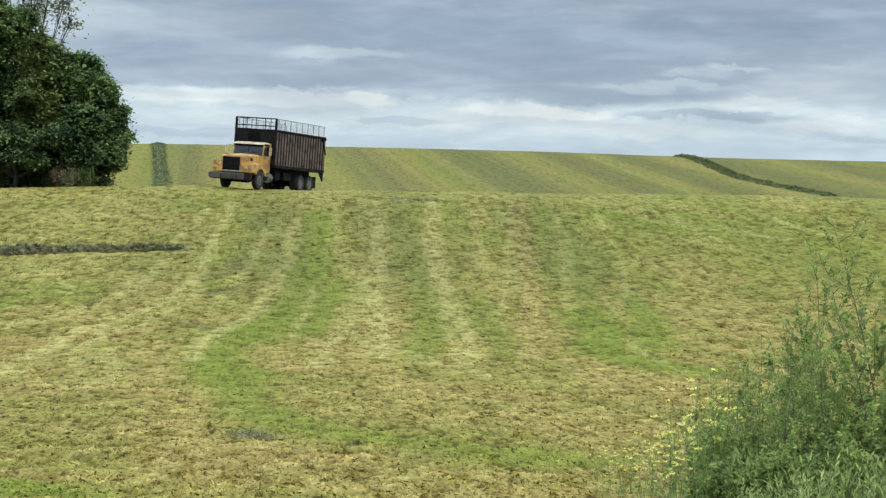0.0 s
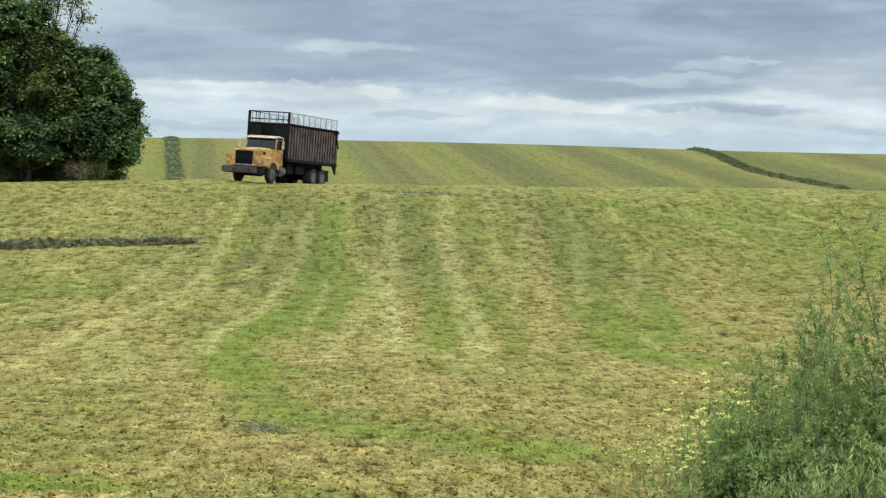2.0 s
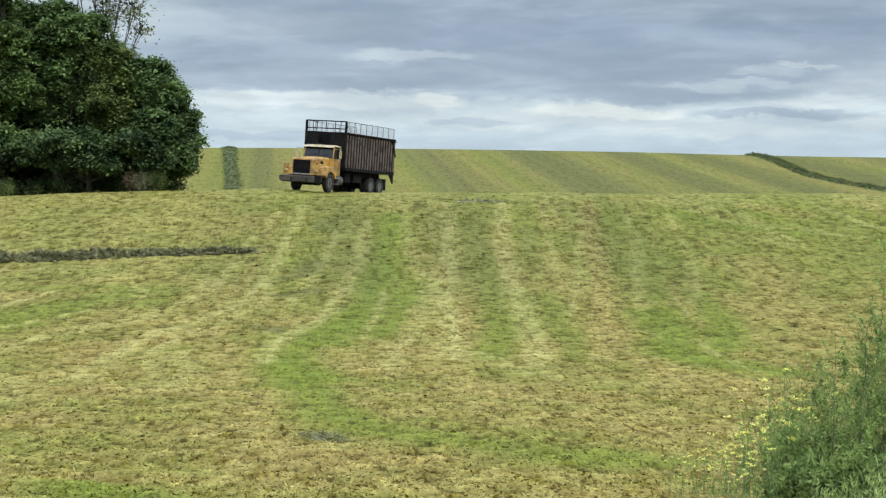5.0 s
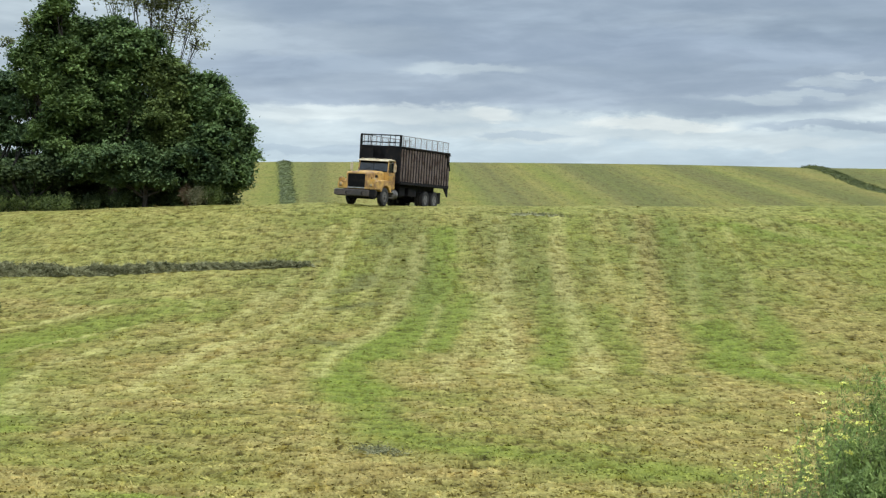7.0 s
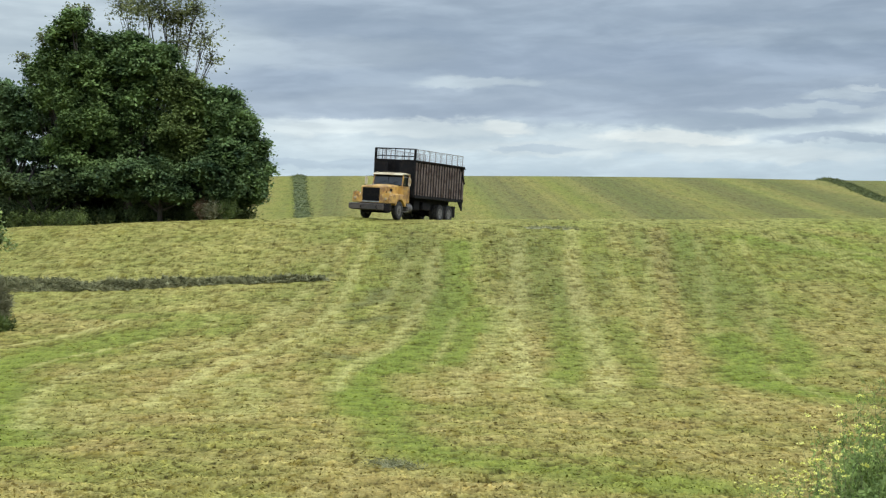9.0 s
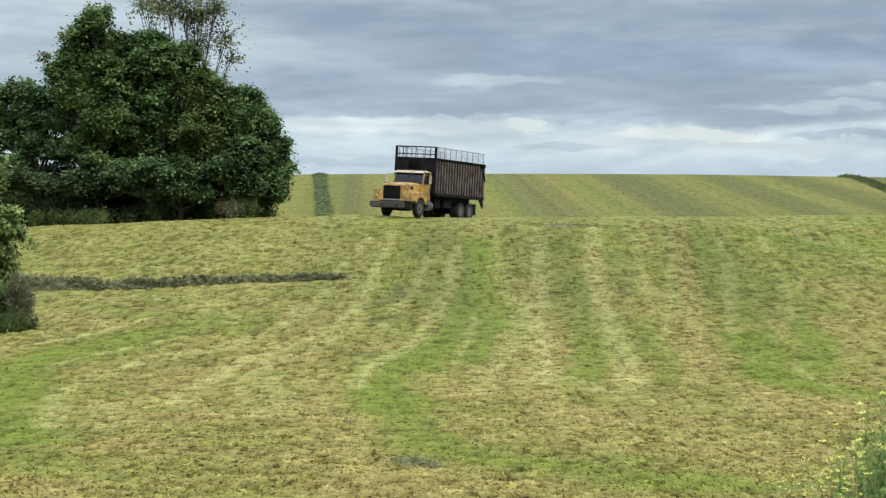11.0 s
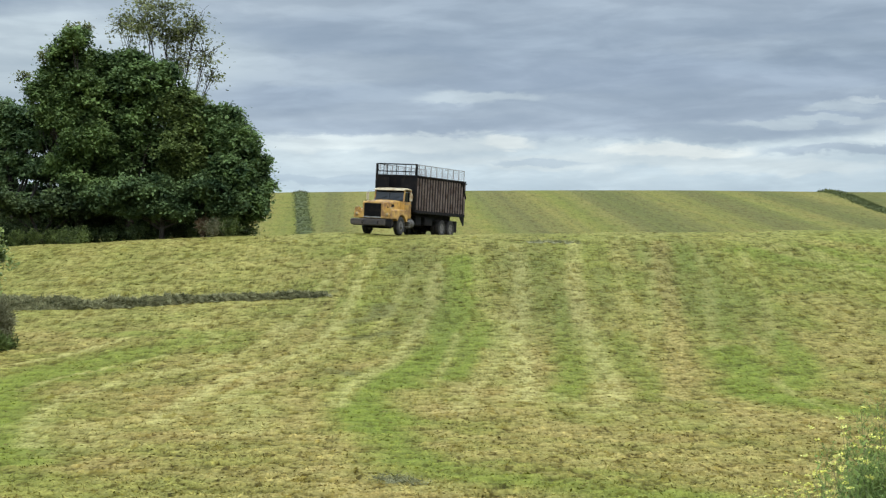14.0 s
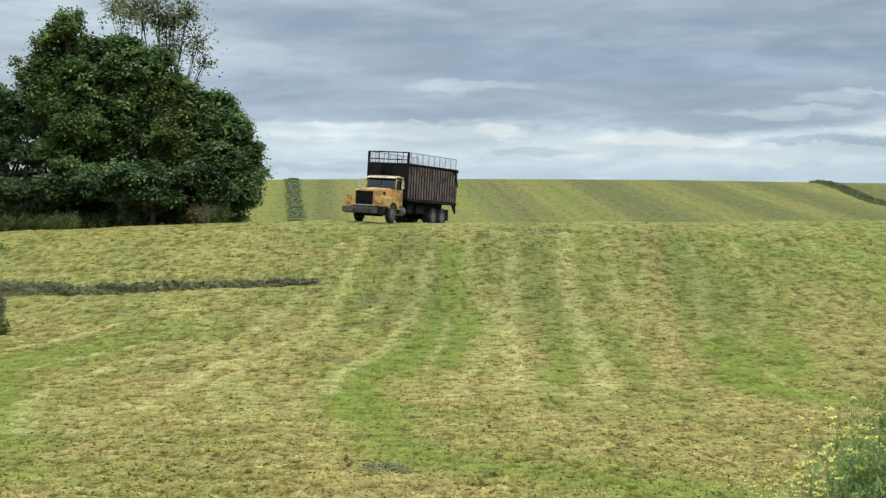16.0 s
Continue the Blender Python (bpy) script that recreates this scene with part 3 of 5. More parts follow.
swath(DARK, 0.45, 0.80, (-3.6, 67.1), (-3.0, 66.3), (-2.6, 65.0))
swath(DARK, 0.90, 0.75, (-1.6, 95.7), (-0.9, 97.7), (-0.2, 99.4))
swath(DARK, 0.70, 0.70, (-0.5, 103.6), (-0.6, 98.5), (-1.0, 95.0))
swath(DARK, 0.40, 0.90, (-5.9, 90.1), (-5.1, 90.6), (-4.3, 91.0))
swath(DARK, 0.80, 0.50, (-2.4, 92.0), (-1.6, 92.1), (-0.7, 92.4))
swath(DARK, 0.60, 0.35, (-8.3, 40.0), (-8.2, 41.3))
swath(GREEN, 1.20, 0.50, (-5.7, 27.6), (-6.8, 31.0), (-7.9, 34.8))
swath(GREEN, 0.80, 0.90, (-3.0, 21.0), (-2.4, 17.9), (-2.0, 16.4))
swath(DARK, 0.20, 0.50, (-23.8, 108.9), (-20.4, 108.4), (-17.1, 108.4))
swath(DARK, 0.14, 0.80, (-18.3, 103.7), (-17.1, 104.2))
swath(DARK, 0.14, 0.70, (-19.7, 95.3), (-18.5, 95.3))
swath(DARK, 0.25, 0.40, (-17.0, 96.3), (-13.8, 94.9), (-10.2, 93.5))
swath(DARK, 0.20, 0.40, (-15.8, 100.1), (-12.1, 99.9), (-9.0, 99.9))
swath(PALE, 0.40, 0.50, (-19.6, 94.8), (-16.6, 94.4), (-13.0, 93.0))
swath(GREEN, 1.20, 0.40, (-20.5, 99.4), (-16.1, 100.2), (-11.0, 101.1))
swath(DARK, 0.22, 0.80, (4.8, 104.4), (6.9, 104.3), (8.6, 103.8))
swath(DARK, 0.20, 0.50, (9.7, 80.5), (10.6, 80.5))
swath(DARK, 0.22, 0.50, (-22.3, 101.7), (-16.3, 101.1), (-9.2, 101.6))
swath(DARK, 0.20, 0.50, (-21.5, 98.4), (-14.3, 98.2), (-6.6, 99.7))
swath(DARK, 0.22, 0.50, (-20.9, 94.3), (-13.6, 93.5), (-7.4, 94.5))
swath(PALE, 0.28, 0.60, (-21.9, 100.0), (-14.5, 99.6), (-7.9, 100.7))
swath(PALE, 0.30, 0.60, (-20.3, 92.8), (-12.0, 92.1), (-6.1, 93.1))
swath(PALE, 0.25, 0.60, (-22.8, 104.0), (-16.6, 103.5), (-10.4, 104.1))
swath(PALE, 0.30, 0.60, (-11.9, 81.4), (-8.9, 81.9), (-6.7, 85.5))
swath(PALE, 0.22, 0.90, (-11.1, 60.9), (-10.1, 64.0), (-8.7, 66.8), (-7.3, 71.1))
swath(PALE, 0.20, 0.80, (-13.4, 61.0), (-12.9, 64.5), (-11.7, 69.0), (-10.1, 72.4))
swath(DARK, 0.20, 0.40, (-11.4, 59.3), (-10.0, 62.2), (-8.2, 64.8), (-6.8, 68.6))
swath(GREEN, 1.30, 0.90, (2.6, 81.5), (2.2, 75.2), (1.6, 68.7), (0.5, 64.4))
swath(GREEN, 1.10, 0.75, (-0.9, 40.2), (0.2, 33.4), (1.2, 31.6), (2.2, 30.0), (3.1, 27.4), (3.9, 25.1))
swath(GREEN, 0.70, 0.80, (-2.0, 53.8), (-1.5, 46.0), (-1.0, 41.0), (-0.2, 35.3))
swath(GREEN, 0.80, 0.55, (5.7, 100.6), (5.7, 92.8), (5.4, 83.6))
swath(GREEN, 1.20, 0.60, (6.8, 78.4), (6.3, 71.9), (5.4, 64.1))


def smooth_line(p):
    """The line through points, rounded."""
    n = len(p)
    q = np.concatenate([[2 * p[0] - p[1]], p, [2 * p[-1] - p[-2]]])
    out = []
    for i in range(1, n):
        a, b, c, d = q[i - 1:i + 3]
        for t in np.linspace(0, 1, 8, endpoint=False):
            out.append(0.5 * (2 * b + (c - a) * t + (2 * a - 5 * b + 4 * c - d) * t * t + (3 * b - a - 3 * c + d) * t ** 3))
    return np.array(out + [p[-1]])


def tones(x, y):
    """Weights of green, pale and dark at places of the field."""
    w = np.zeros((4, len(x)))
    wob = 0.35 * np.sin(x * 1.7 + 2 * np.sin(y * 0.6)) + 0.3 * np.sin(y * 1.1 + x * 0.5)
    for tone, half, strength, pts in PASSES:
        line = smooth_line(pts)
        lo, hi = line.min(0) - 3 * half, line.max(0) + 3 * half
        pick = np.nonzero((x > lo[0]) & (x < hi[0]) & (y > lo[1]) & (y < hi[1]))[0]
        if not len(pick):
            continue
        px, py = x[pick], y[pick]
        d = np.full(len(pick), 1e9)
        for a, b in zip(line, line[1:]):
            e = b - a
            t = np.clip(((px - a[0]) * e[0] + (py - a[1]) * e[1]) / max(e @ e, 1e-9), 0, 1)
            d = np.minimum(d, np.hypot(px - a[0] - t * e[0], (py - a[1] - t * e[1])))
        f = strength * ease(1.45 - d / half - 0.3 * wob[pick], 0, 1.3)
        w[tone, pick] = np.maximum(w[tone, pick], f)
    # regular passes on the further hill and over the brow
    far = ease(y, 140, 165)
    lane = x * 0.95 + (y - 165) * 0.045
    w[0] = np.maximum(w[0], far * (0.45 + 0.18 * np.sin(lane * 0.95 + 0.8 * np.sin(lane * 0.21))))
    w[1] = np.maximum(w[1], far * np.clip(0.22 * np.sin(lane * 0.9 + 1.0) * np.sin(lane * 0.23) - 0.02, 0, 0.16))
    w[2] = np.maximum(w[2], far * np.clip(0.36 + 0.13 * np.sin(lane * 2.6 + 2.1 + 1.5 * np.sin(lane * 0.5)) + 0.08 * np.sin(lane * 5.1) + 0.40 * np.sin(lane * 0.62 + 1.2 + 0.9 * np.sin(lane * 0.17)) + 0.26 * ease(x, -2, 26), 0, 0.95))
    w[3] = np.maximum(w[3], far * np.clip(0.22 + 0.30 * np.sin(lane * 0.41 + 2.6 + np.sin(lane * 0.9)), 0, 0.55))
    brow = ease(y, 66, 88) * (1 - ease(y, 125, 150))
    w[1] = np.maximum(w[1], brow * 0.30 * ease(-x, 3, 10))
    w[0] = np.maximum(w[0], brow * (1 - 0.45 * ease(-x, 2, 10)) * (0.46 + 0.14 * ease(x, 4, 20) + 0.12 * np.sin(x * 0.4 + y * 0.1)))
    w[2] = np.maximum(w[2], brow * (0.35 + 0.65 * ease(x, -10, 1)) * (1 - 0.65 * ease(x, 12, 22)) * np.clip(0.42 + 0.25 * np.sin(x * 0.95 + 0.02 * y + np.sin(x * 0.3)), 0, 0.55))
    rim = ease(y, 100, 106) * (1 - ease(y, 118, 135))
    w[1] = np.maximum(w[1], rim * (0.35 + 0.15 * np.sin(x * 0.7)))
    w[2] *= 1 - 0.6 * rim
    return w


def paint(me):
    v = np.empty(len(me.vertices) * 3, dtype=np.float32)
    me.vertices.foreach_get("co", v)
    v = v.reshape(-1, 3).astype(float)
    w = tones(v[:, 0], v[:, 1])
    rgba = np.ones((len(v), 4), dtype=np.float32)
    rgba[:, :3] = np.clip(w[:3].T, 0, 1)
    rgba[:, 3] = np.clip(w[3], 0, 1)
    rgba[:, 0] *= 1 - 0.8 * rgba[:, 3]
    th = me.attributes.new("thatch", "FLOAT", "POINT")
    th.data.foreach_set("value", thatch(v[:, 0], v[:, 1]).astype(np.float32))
    at = me.attributes.new("swath", "FLOAT_COLOR", "POINT")
    at.data.foreach_set("color", rgba.reshape(-1))


def steps(*spans):
    """Grid lines: (from, to, step) joined."""
    return np.unique(np.round(np.concatenate([np.arange(a, b, s) for a, b, s in spans]), 3))


gx = steps((-4900, -300, 460), (-300, -70, 23), (-70, -28, 1.5), (-28, -16, 0.22), (-16, 23, 0.115), (23, 40, 0.22), (40, 90, 1.5), (90, 300, 21), (300, 4901, 460))
gy = steps((-400, -20, 38), (-20, 14, 2), (14, 62, 0.13), (62, 114, 0.26), (114, 240, 1.2), (240, 420, 18), (420, 5001, 458))
X, Y = np.meshgrid(gx, gy)
mats = thatch(X, Y)
grid = np.stack([X, Y, land(X, Y) + (mats - 0.6) * RELIEF * ease(Y, 10, 18) * (1 - ease(Y, 98, 120))], -1).reshape(-1, 3)
i = (np.arange(len(gy) - 1)[:, None] * len(gx) + np.arange(len(gx) - 1)[None, :]).reshape(-1)
ground_mesh = raw_mesh("ground", grid, np.stack([i, i + 1, i + 1 + len(gx), i + len(gx)], 1), 4)
paint(ground_mesh)
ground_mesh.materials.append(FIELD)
ground_mesh.polygons.foreach_set("use_smooth", [True] * len(ground_mesh.polygons))
tagged(new("ground", ground_mesh), "mown hay field with curving green and straw mower passes", "field", kind="structure")


def stubble(name, count, y0, y1, seed, label):
    """Cut stems and tufts lying over the field; denser where it is near."""
    rng = np.random.default_rng(seed)
    y = y0 * (y1 / y0) ** rng.random(count)
    x = (rng.random(count) - 0.5) * 2 * (0.29 * y + 1) + 0.045 * y
    keep = np.sin(x * 2.1 + 3 * np.sin(y * 0.9)) * np.sin(y * 1.7 + 2 * np.sin(x * 1.1)) + 0.6 * rng.normal(size=count) > 0.05
    keep &= rng.random(count) < 1 - ease(y, y0 + 0.3 * (y1 - y0), y1)
    x, y = x[keep], y[keep]
    c = np.stack([x, y, land(x, y) + (thatch(x, y) - 0.6) * RELIEF + 0.004], 1)
    ups = rng.normal(size=(len(x), 3)) * (1.4, 0.7, 0.15) + (0, 0, 0.14)
    me = cards_mesh(name, c, rng.uniform(0.02, 0.055, len(x)) * (0.8 + y / 120), rng, 0.5, 0.0, ups, flat=0.35)
    paint(me)
    me.materials.append(CUT)
    return tagged(new(name, me), label, "grass", kind="stuff")


stubble("grass_stubble", 220000, 13.5, 44, 3, "short yellow-green grass stubble and loose cut stems")
stubble("cut_grass", 9000, 44, 110, 4, "scattered wilted grass cuttings on the mown slope")


def tufts(name, count, y0, y1, blades, seed, label):
    """Tufts of cut grass left standing or raked into small heaps: each a fan of short blades on a mat's high spot."""
    rng = np.random.default_rng(seed)
    y = y0 * (y1 / y0) ** rng.random(count)
    x = (rng.random(count) - 0.5) * 2 * (0.29 * y + 1) + 0.045 * y
    w = tones(x, y)
    keep = thatch(x, y) + 0.12 * rng.normal(size=count) - 0.10 * w[0] > 0.50
    keep &= rng.random(count) < 1 - 0.75 * ease(y, y0 + 0.5 * (y1 - y0), y1)
    x, y = x[keep], y[keep]
    n = len(x)
    wide = rng.uniform(0.05, 0.13, n) * (0.8 + y / 60)
    px = np.repeat(x, blades) + rng.normal(size=n * blades) * np.repeat(wide, blades)
    py = np.repeat(y, blades) + rng.normal(size=n * blades) * np.repeat(wide, blades) * 0.7
    c = np.stack([px, py, land(px, py) + (thatch(px, py) - 0.6) * RELIEF + 0.002], 1)
    ups = rng.normal(size=(n * blades, 3)) * (1.0, 0.6, 0.12) + (0, 0, 0.20)
    size = np.repeat(rng.uniform(0.040, 0.075, n) * (0.75 + y / 80), blades) * rng.uniform(0.6, 1.3, n * blades)
    me = cards_mesh(name, c, size, rng, 0.42, 0.0, ups, flat=0.45)
    paint(me)
    me.materials.append(CUT)
    return tagged(new(name, me), label, "grass", kind="stuff")


tufts("grass_tufts", 24000, 14, 62, 9, 51, "short pale tufts of cut grass over the near field")
tufts("slope_tufts", 7000, 58, 112, 6, 52, "small heaps of cut grass on the mown slope")


def wisps(name, count, y0, y1, mat, seed, label):
    """Small ridges of raked cuttings that lie across the slope."""
    rng = np.random.default_rng(seed)
    y = y0 * (y1 / y0) ** (rng.random(count) ** 0.8)
    x = (rng.random(count) - 0.5) * 2 * (0.29 * y + 1) + 0.045 * y
    w = tones(x, y)
    keep = rng.random(count) < np.clip(0.25 + 1.1 * lattice(x, y, 4.0, 7) - 0.6 * w[1] - 0.85 * w[0], 0.02, 1)
    x, y = x[keep], y[keep]
    c = np.stack([x, y, land(x, y) + (thatch(x, y) - 0.6) * RELIEF * (1 - ease(y, 98, 120)) + 0.004], 1)
    ups = np.stack([rng.choice((-1.0, 1.0), len(x)), rng.normal(size=len(x)) * 0.5, rng.normal(size=len(x)) * 0.05], 1)
    me = cards_mesh(name, c, y * rng.uniform(0.0012, 0.0034, len(x)), rng, 0.30, 0.0, ups * 2.5)
    if mat == CUT:
        paint(me)
    me.materials.append(mat)
    return tagged(new(name, me), label, "grass", kind="stuff")


wisps("grass_wisps", 15000, 13, 110, WISP, 8, "short brown ridges of raked cuttings across the field")
wisps("straw_wisps", 14000, 13, 108, CUT, 9, "pale straw wisps lying across the field")


def windrow(name, points, half, high, count, mat, label, seed, leaf=0.22, thin=0.0):
    """A raked heap of cut grass along a line: a lumpy core under a coat of loose stems."""
    rng = np.random.default_rng(seed)
    line = smooth_line(np.array(points, dtype=float))
    seg = np.hypot(*np.diff(line, axis=0).T)
    run = np.concatenate([[0], np.cumsum(seg)])
    s = np.arange(0, run[-1], 0.3)
    cx, cy = np.interp(s, run, line[:, 0]), np.interp(s, run, line[:, 1])
    tx, tyy = np.gradient(cx), np.gradient(cy)
    ln = np.hypot(tx, tyy)
    nx, ny = -tyy / ln, tx / ln
    taper = np.minimum(1, np.minimum(s, run[-1] - s) / 2.0 + 0.15)
    half = half * (1 - thin * s / run[-1])
    lump = (1 - thin * s / run[-1]) * (0.66 + 0.14 * np.sin(s * 0.9 + seed) + 0.16 * np.sin(s * 2.3 + 1) + 0.34 * (rng.random(len(s)) - 0.4)) * taper
    across = np.linspace(-1, 1, 9)
    v = []
    for a in across:
        wob = half * (a + 0.12 * np.sin(s * 1.9 + 5 * a)) * (0.8 + 0.2 * lump)
        px, py = cx + nx * wob, cy + ny * wob
        v.append(np.stack([px, py, land(px, py) - 0.03 + high * lump * (1 - a * a) * (0.85 + 0.3 * rng.random(len(s)))], 1))
    v = np.stack(v, 1)
    n, k = v.shape[:2]
    i = (np.arange(n - 1)[:, None] * k + np.arange(k - 1)[None, :]).reshape(-1)
    root = tagged(new(name), label, "windrow")
    core = part("ridge", raw_mesh("ridge", v.reshape(-1, 3), np.stack([i, i + 1, i + 1 + k, i + k], 1), 4), mat, root, smooth=True)
    at = rng.integers(0, n, count), rng.integers(0, k, count)
    c = v[at] + rng.normal(size=(count, 3)) * (0.12, 0.10, 0.035) + (0, 0, 0.02)
    coat = cards_mesh("loose_cover", c, rng.uniform(0.5, 1.3, count) * leaf, rng, 0.20, 0, rng.normal(size=(count, 3)) * (1, 0.8, 0.35) + (0, 0, 0.10))
    tagged(part("loose_cover", coat, mat, root), kind="stuff")
    return root


windrow("windrow", [(-22.7, 88.9), (-20.4, 88.4), (-18.2, 88.0), (-15.4, 87.2), (-12.8, 87.9), (-10.2, 88.4), (-7.5, 89.1), (-4.8, 89.8)], 0.75, 0.62, 30000, HAY, "long grey-green windrow of raked cut grass", 11, 0.24, 0.75)
windrow("windrow", [(-9.8, 151.0), (-10.9, 166.6), (-12.5, 187.8), (-15.1, 223.5)], 0.80, 0.20, 9000, FAR_HAY, "straight grey-green windrow running up the hill", 12, 0.18)
windrow("windrow", [(48.3, 223.3), (48.1, 207.8), (46.9, 187.2), (48.5, 174.9), (50.5, 166.5)], 0.8, 0.28, 9000, FAR_HAY, "dark windrow slanting down the far hillside", 13, 0.3)
windrow("hay_clump", [(-0.74, 31.60), (-0.46, 31.00), (-0.17, 30.25)], 0.16, 0.12, 900, HAY, "small dark clump of cut grass on the field", 14, 0.08)
windrow("hay_clump", [(5.8, 104.2), (7.2, 103.9), (8.6, 103.1)], 0.3, 0.16, 500, HAY, "flat dark strip of cut grass on the brow", 15, 0.18)


# ---- trees ----
def crown_points(lobes, count, rng, spread=0.42, per=42, hollow=0.72):
    """Leaf places: every lobe (x, y, z, rx, ry, rz) carries many smaller boughs, every bough a coat of twig clusters, thinner below."""
    L = np.array(lobes, dtype=float)
    boughs = []
    for l in L:
        n = int(16 + 6 * l[3] * l[5])
        d = rng.normal(size=(n, 3))
        d /= np.linalg.norm(d, axis=1, keepdims=True)
        r = rng.uniform(hollow * 0.45, 0.95, (n, 1))
        size = rng.uniform(0.22, 0.42, (n, 1)) * min(l[3], l[5]) ** 0.6
        boughs.append(np.concatenate([l[:3] + d * r * l[3:], size], 1))
    B = np.concatenate(boughs)
    clusters = count // per
    pick = rng.choice(len(B), clusters, p=B[:, 3] ** 2 / (B[:, 3] ** 2).sum())
    d = rng.normal(size=(clusters, 3)) + (0, -0.3, 0.6)
    d /= np.linalg.norm(d, axis=1, keepdims=True)
    c = B[pick, :3] + d * B[pick, 3:] * (1.35, 1.35, 0.95) * rng.uniform(0.7, 1.0, (clusters, 1)) * np.where(rng.random((clusters, 1)) < 0.08, 1.38, 1.0)
    size = spread * rng.uniform(0.25, 0.8, clusters)
    return np.repeat(c, per, 0) + rng.normal(size=(clusters * per, 3)) * np.repeat(size, per)[:, None] * (1, 1, 0.55)


def tree(x, y, label, lobes, count, mat, seed, leaf=0.26, trunk=0.28, spread=0.42, per=42, hollow=0.72, floor=0.25, twigs=0):
    """Tapered trunk, limbs into every lobe, and a crown of separate leaves. Lobes are given from the foot."""
    rng = np.random.default_rng(seed)
    root = thing("tree", pose(x, y, float(land(x, y)) - 0.05), label, "tree")
    top = max(l[2] for l in lobes)
    mid = np.mean([l[:3] for l in lobes], 0)
    spine = [(0, 0, -0.2), (0.1 * mid[0], 0.1 * mid[1], top * 0.12), (0.4 * mid[0], 0.3 * mid[1], top * 0.38), (0.8 * mid[0], 0.8 * mid[1], top * 0.75)]
    part("trunk", tube(spine, [trunk * 1.3, trunk, trunk * 0.75, trunk * 0.3], 9), BARK, root, smooth=True)
    for l in lobes:
        bm = None
        start = Vector(spine[1]).lerp(Vector(spine[2]), rng.random())
        end = Vector(l[:3])
        bend = start.lerp(end, 0.5) + Vector(rng.normal(size=3)) * 0.3
        bm = tube([start, bend, end, end + Vector((0, 0, l[5] * 0.6))], [trunk * 0.45, trunk * 0.3, trunk * 0.16, 0.02], 6, bm)
        for _ in range(5):
            d = Vector(rng.normal(size=3)).normalized()
            tip = end + Vector((d.x * l[3], d.y * l[4], abs(d.z) * l[5])) * 0.95
            bm = tube([bend.lerp(end, rng.random()), end.lerp(tip, 0.5), tip], [trunk * 0.16, trunk * 0.09, 0.012], 5, bm)
        for _ in range(twigs):
            d = Vector(rng.normal(size=3)).normalized()
            fork = end + Vector((d.x * l[3], d.y * l[4], d.z * l[5])) * rng.uniform(0.1, 0.6)
            tip = fork + Vector((d.x + rng.normal() * 0.5, d.y, abs(d.z) + 0.4)) * 0.55 * l[5]
            bm = tube([end.lerp(fork, 0.2), fork, fork.lerp(tip, 0.5) + Vector(rng.normal(size=3)) * 0.06, tip], [0.022, 0.018, 0.013, 0.007], 4, bm)
        part("limb", bm, BARK, root)
    pts = crown_points(lobes, count, rng, spread, per, hollow)
    pts = pts[pts[:, 2] > floor + 0.3 * rng.random(len(pts))]
    part("crown", cards_mesh("crown", pts, leaf * rng.uniform(0.7, 1.5, len(pts)), rng, 0.62, 0.35, flat=0.34), mat, root)
    return root


tree(-21.2, 113.5, "tall dark tree hung with vines",
     [(-0.3, -0.8, 12.5, 0.8, 0.7, 0.8), (-1.2, -0.5, 11.7, 0.6, 0.5, 0.7), (-0.3, 0.6, 11.2, 1.1, 0.9, 1.1), (-1.4, 0.2, 10.2, 1.0, 0.9, 1.2), (0.4, -0.8, 9.4, 1.2, 1.0, 1.3), (-0.6, -0.1, 7.9, 1.6, 1.4, 1.5), (-2.0, -0.0, 8.3, 1.1, 0.9, 1.2), (0.6, -0.7, 6.5, 1.5, 1.2, 1.5), (-0.4, 0.5, 5.0, 1.6, 1.4, 1.5), (0.9, -0.8, 3.3, 1.7, 1.4, 1.3), (-0.6, -0.2, 2.4, 1.3, 1.1, 1.0), (-2.7, 0.0, 9.6, 0.5, 0.4, 0.6)], 84000, LEAF_VINE, 21, leaf=0.22, floor=1.2)
tree(-23.3, 114.5, "thin branch with sparse leaves at the edge of the thicket",
     [(-1.4, -0.1, 10.5, 0.4, 0.4, 0.5), (-1.0, 0.2, 9.9, 0.4, 0.4, 0.5), (1.3, 0.5, 13.5, 0.6, 0.5, 0.4), (2.2, 0.9, 13.6, 0.4, 0.3, 0.4), (-0.1, -0.4, 11.7, 0.4, 0.4, 0.5)], 900, LEAF_THIN, 28, spread=0.35, per=10, hollow=0.3, leaf=0.20, trunk=0.1)
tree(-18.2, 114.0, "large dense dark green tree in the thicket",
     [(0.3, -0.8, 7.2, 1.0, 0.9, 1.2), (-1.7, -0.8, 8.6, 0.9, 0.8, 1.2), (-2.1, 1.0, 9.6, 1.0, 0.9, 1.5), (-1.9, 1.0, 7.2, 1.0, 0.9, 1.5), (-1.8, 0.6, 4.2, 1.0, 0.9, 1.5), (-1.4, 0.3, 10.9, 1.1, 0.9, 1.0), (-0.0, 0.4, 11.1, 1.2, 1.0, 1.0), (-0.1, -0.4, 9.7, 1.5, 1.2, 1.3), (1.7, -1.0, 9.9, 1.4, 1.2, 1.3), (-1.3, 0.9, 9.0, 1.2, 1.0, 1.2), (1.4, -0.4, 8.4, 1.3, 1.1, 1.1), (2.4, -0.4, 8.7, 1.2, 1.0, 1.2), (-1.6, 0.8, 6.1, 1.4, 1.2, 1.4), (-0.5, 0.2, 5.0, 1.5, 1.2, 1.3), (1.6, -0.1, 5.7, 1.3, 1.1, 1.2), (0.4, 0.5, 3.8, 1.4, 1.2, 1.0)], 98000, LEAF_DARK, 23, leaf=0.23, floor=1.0)
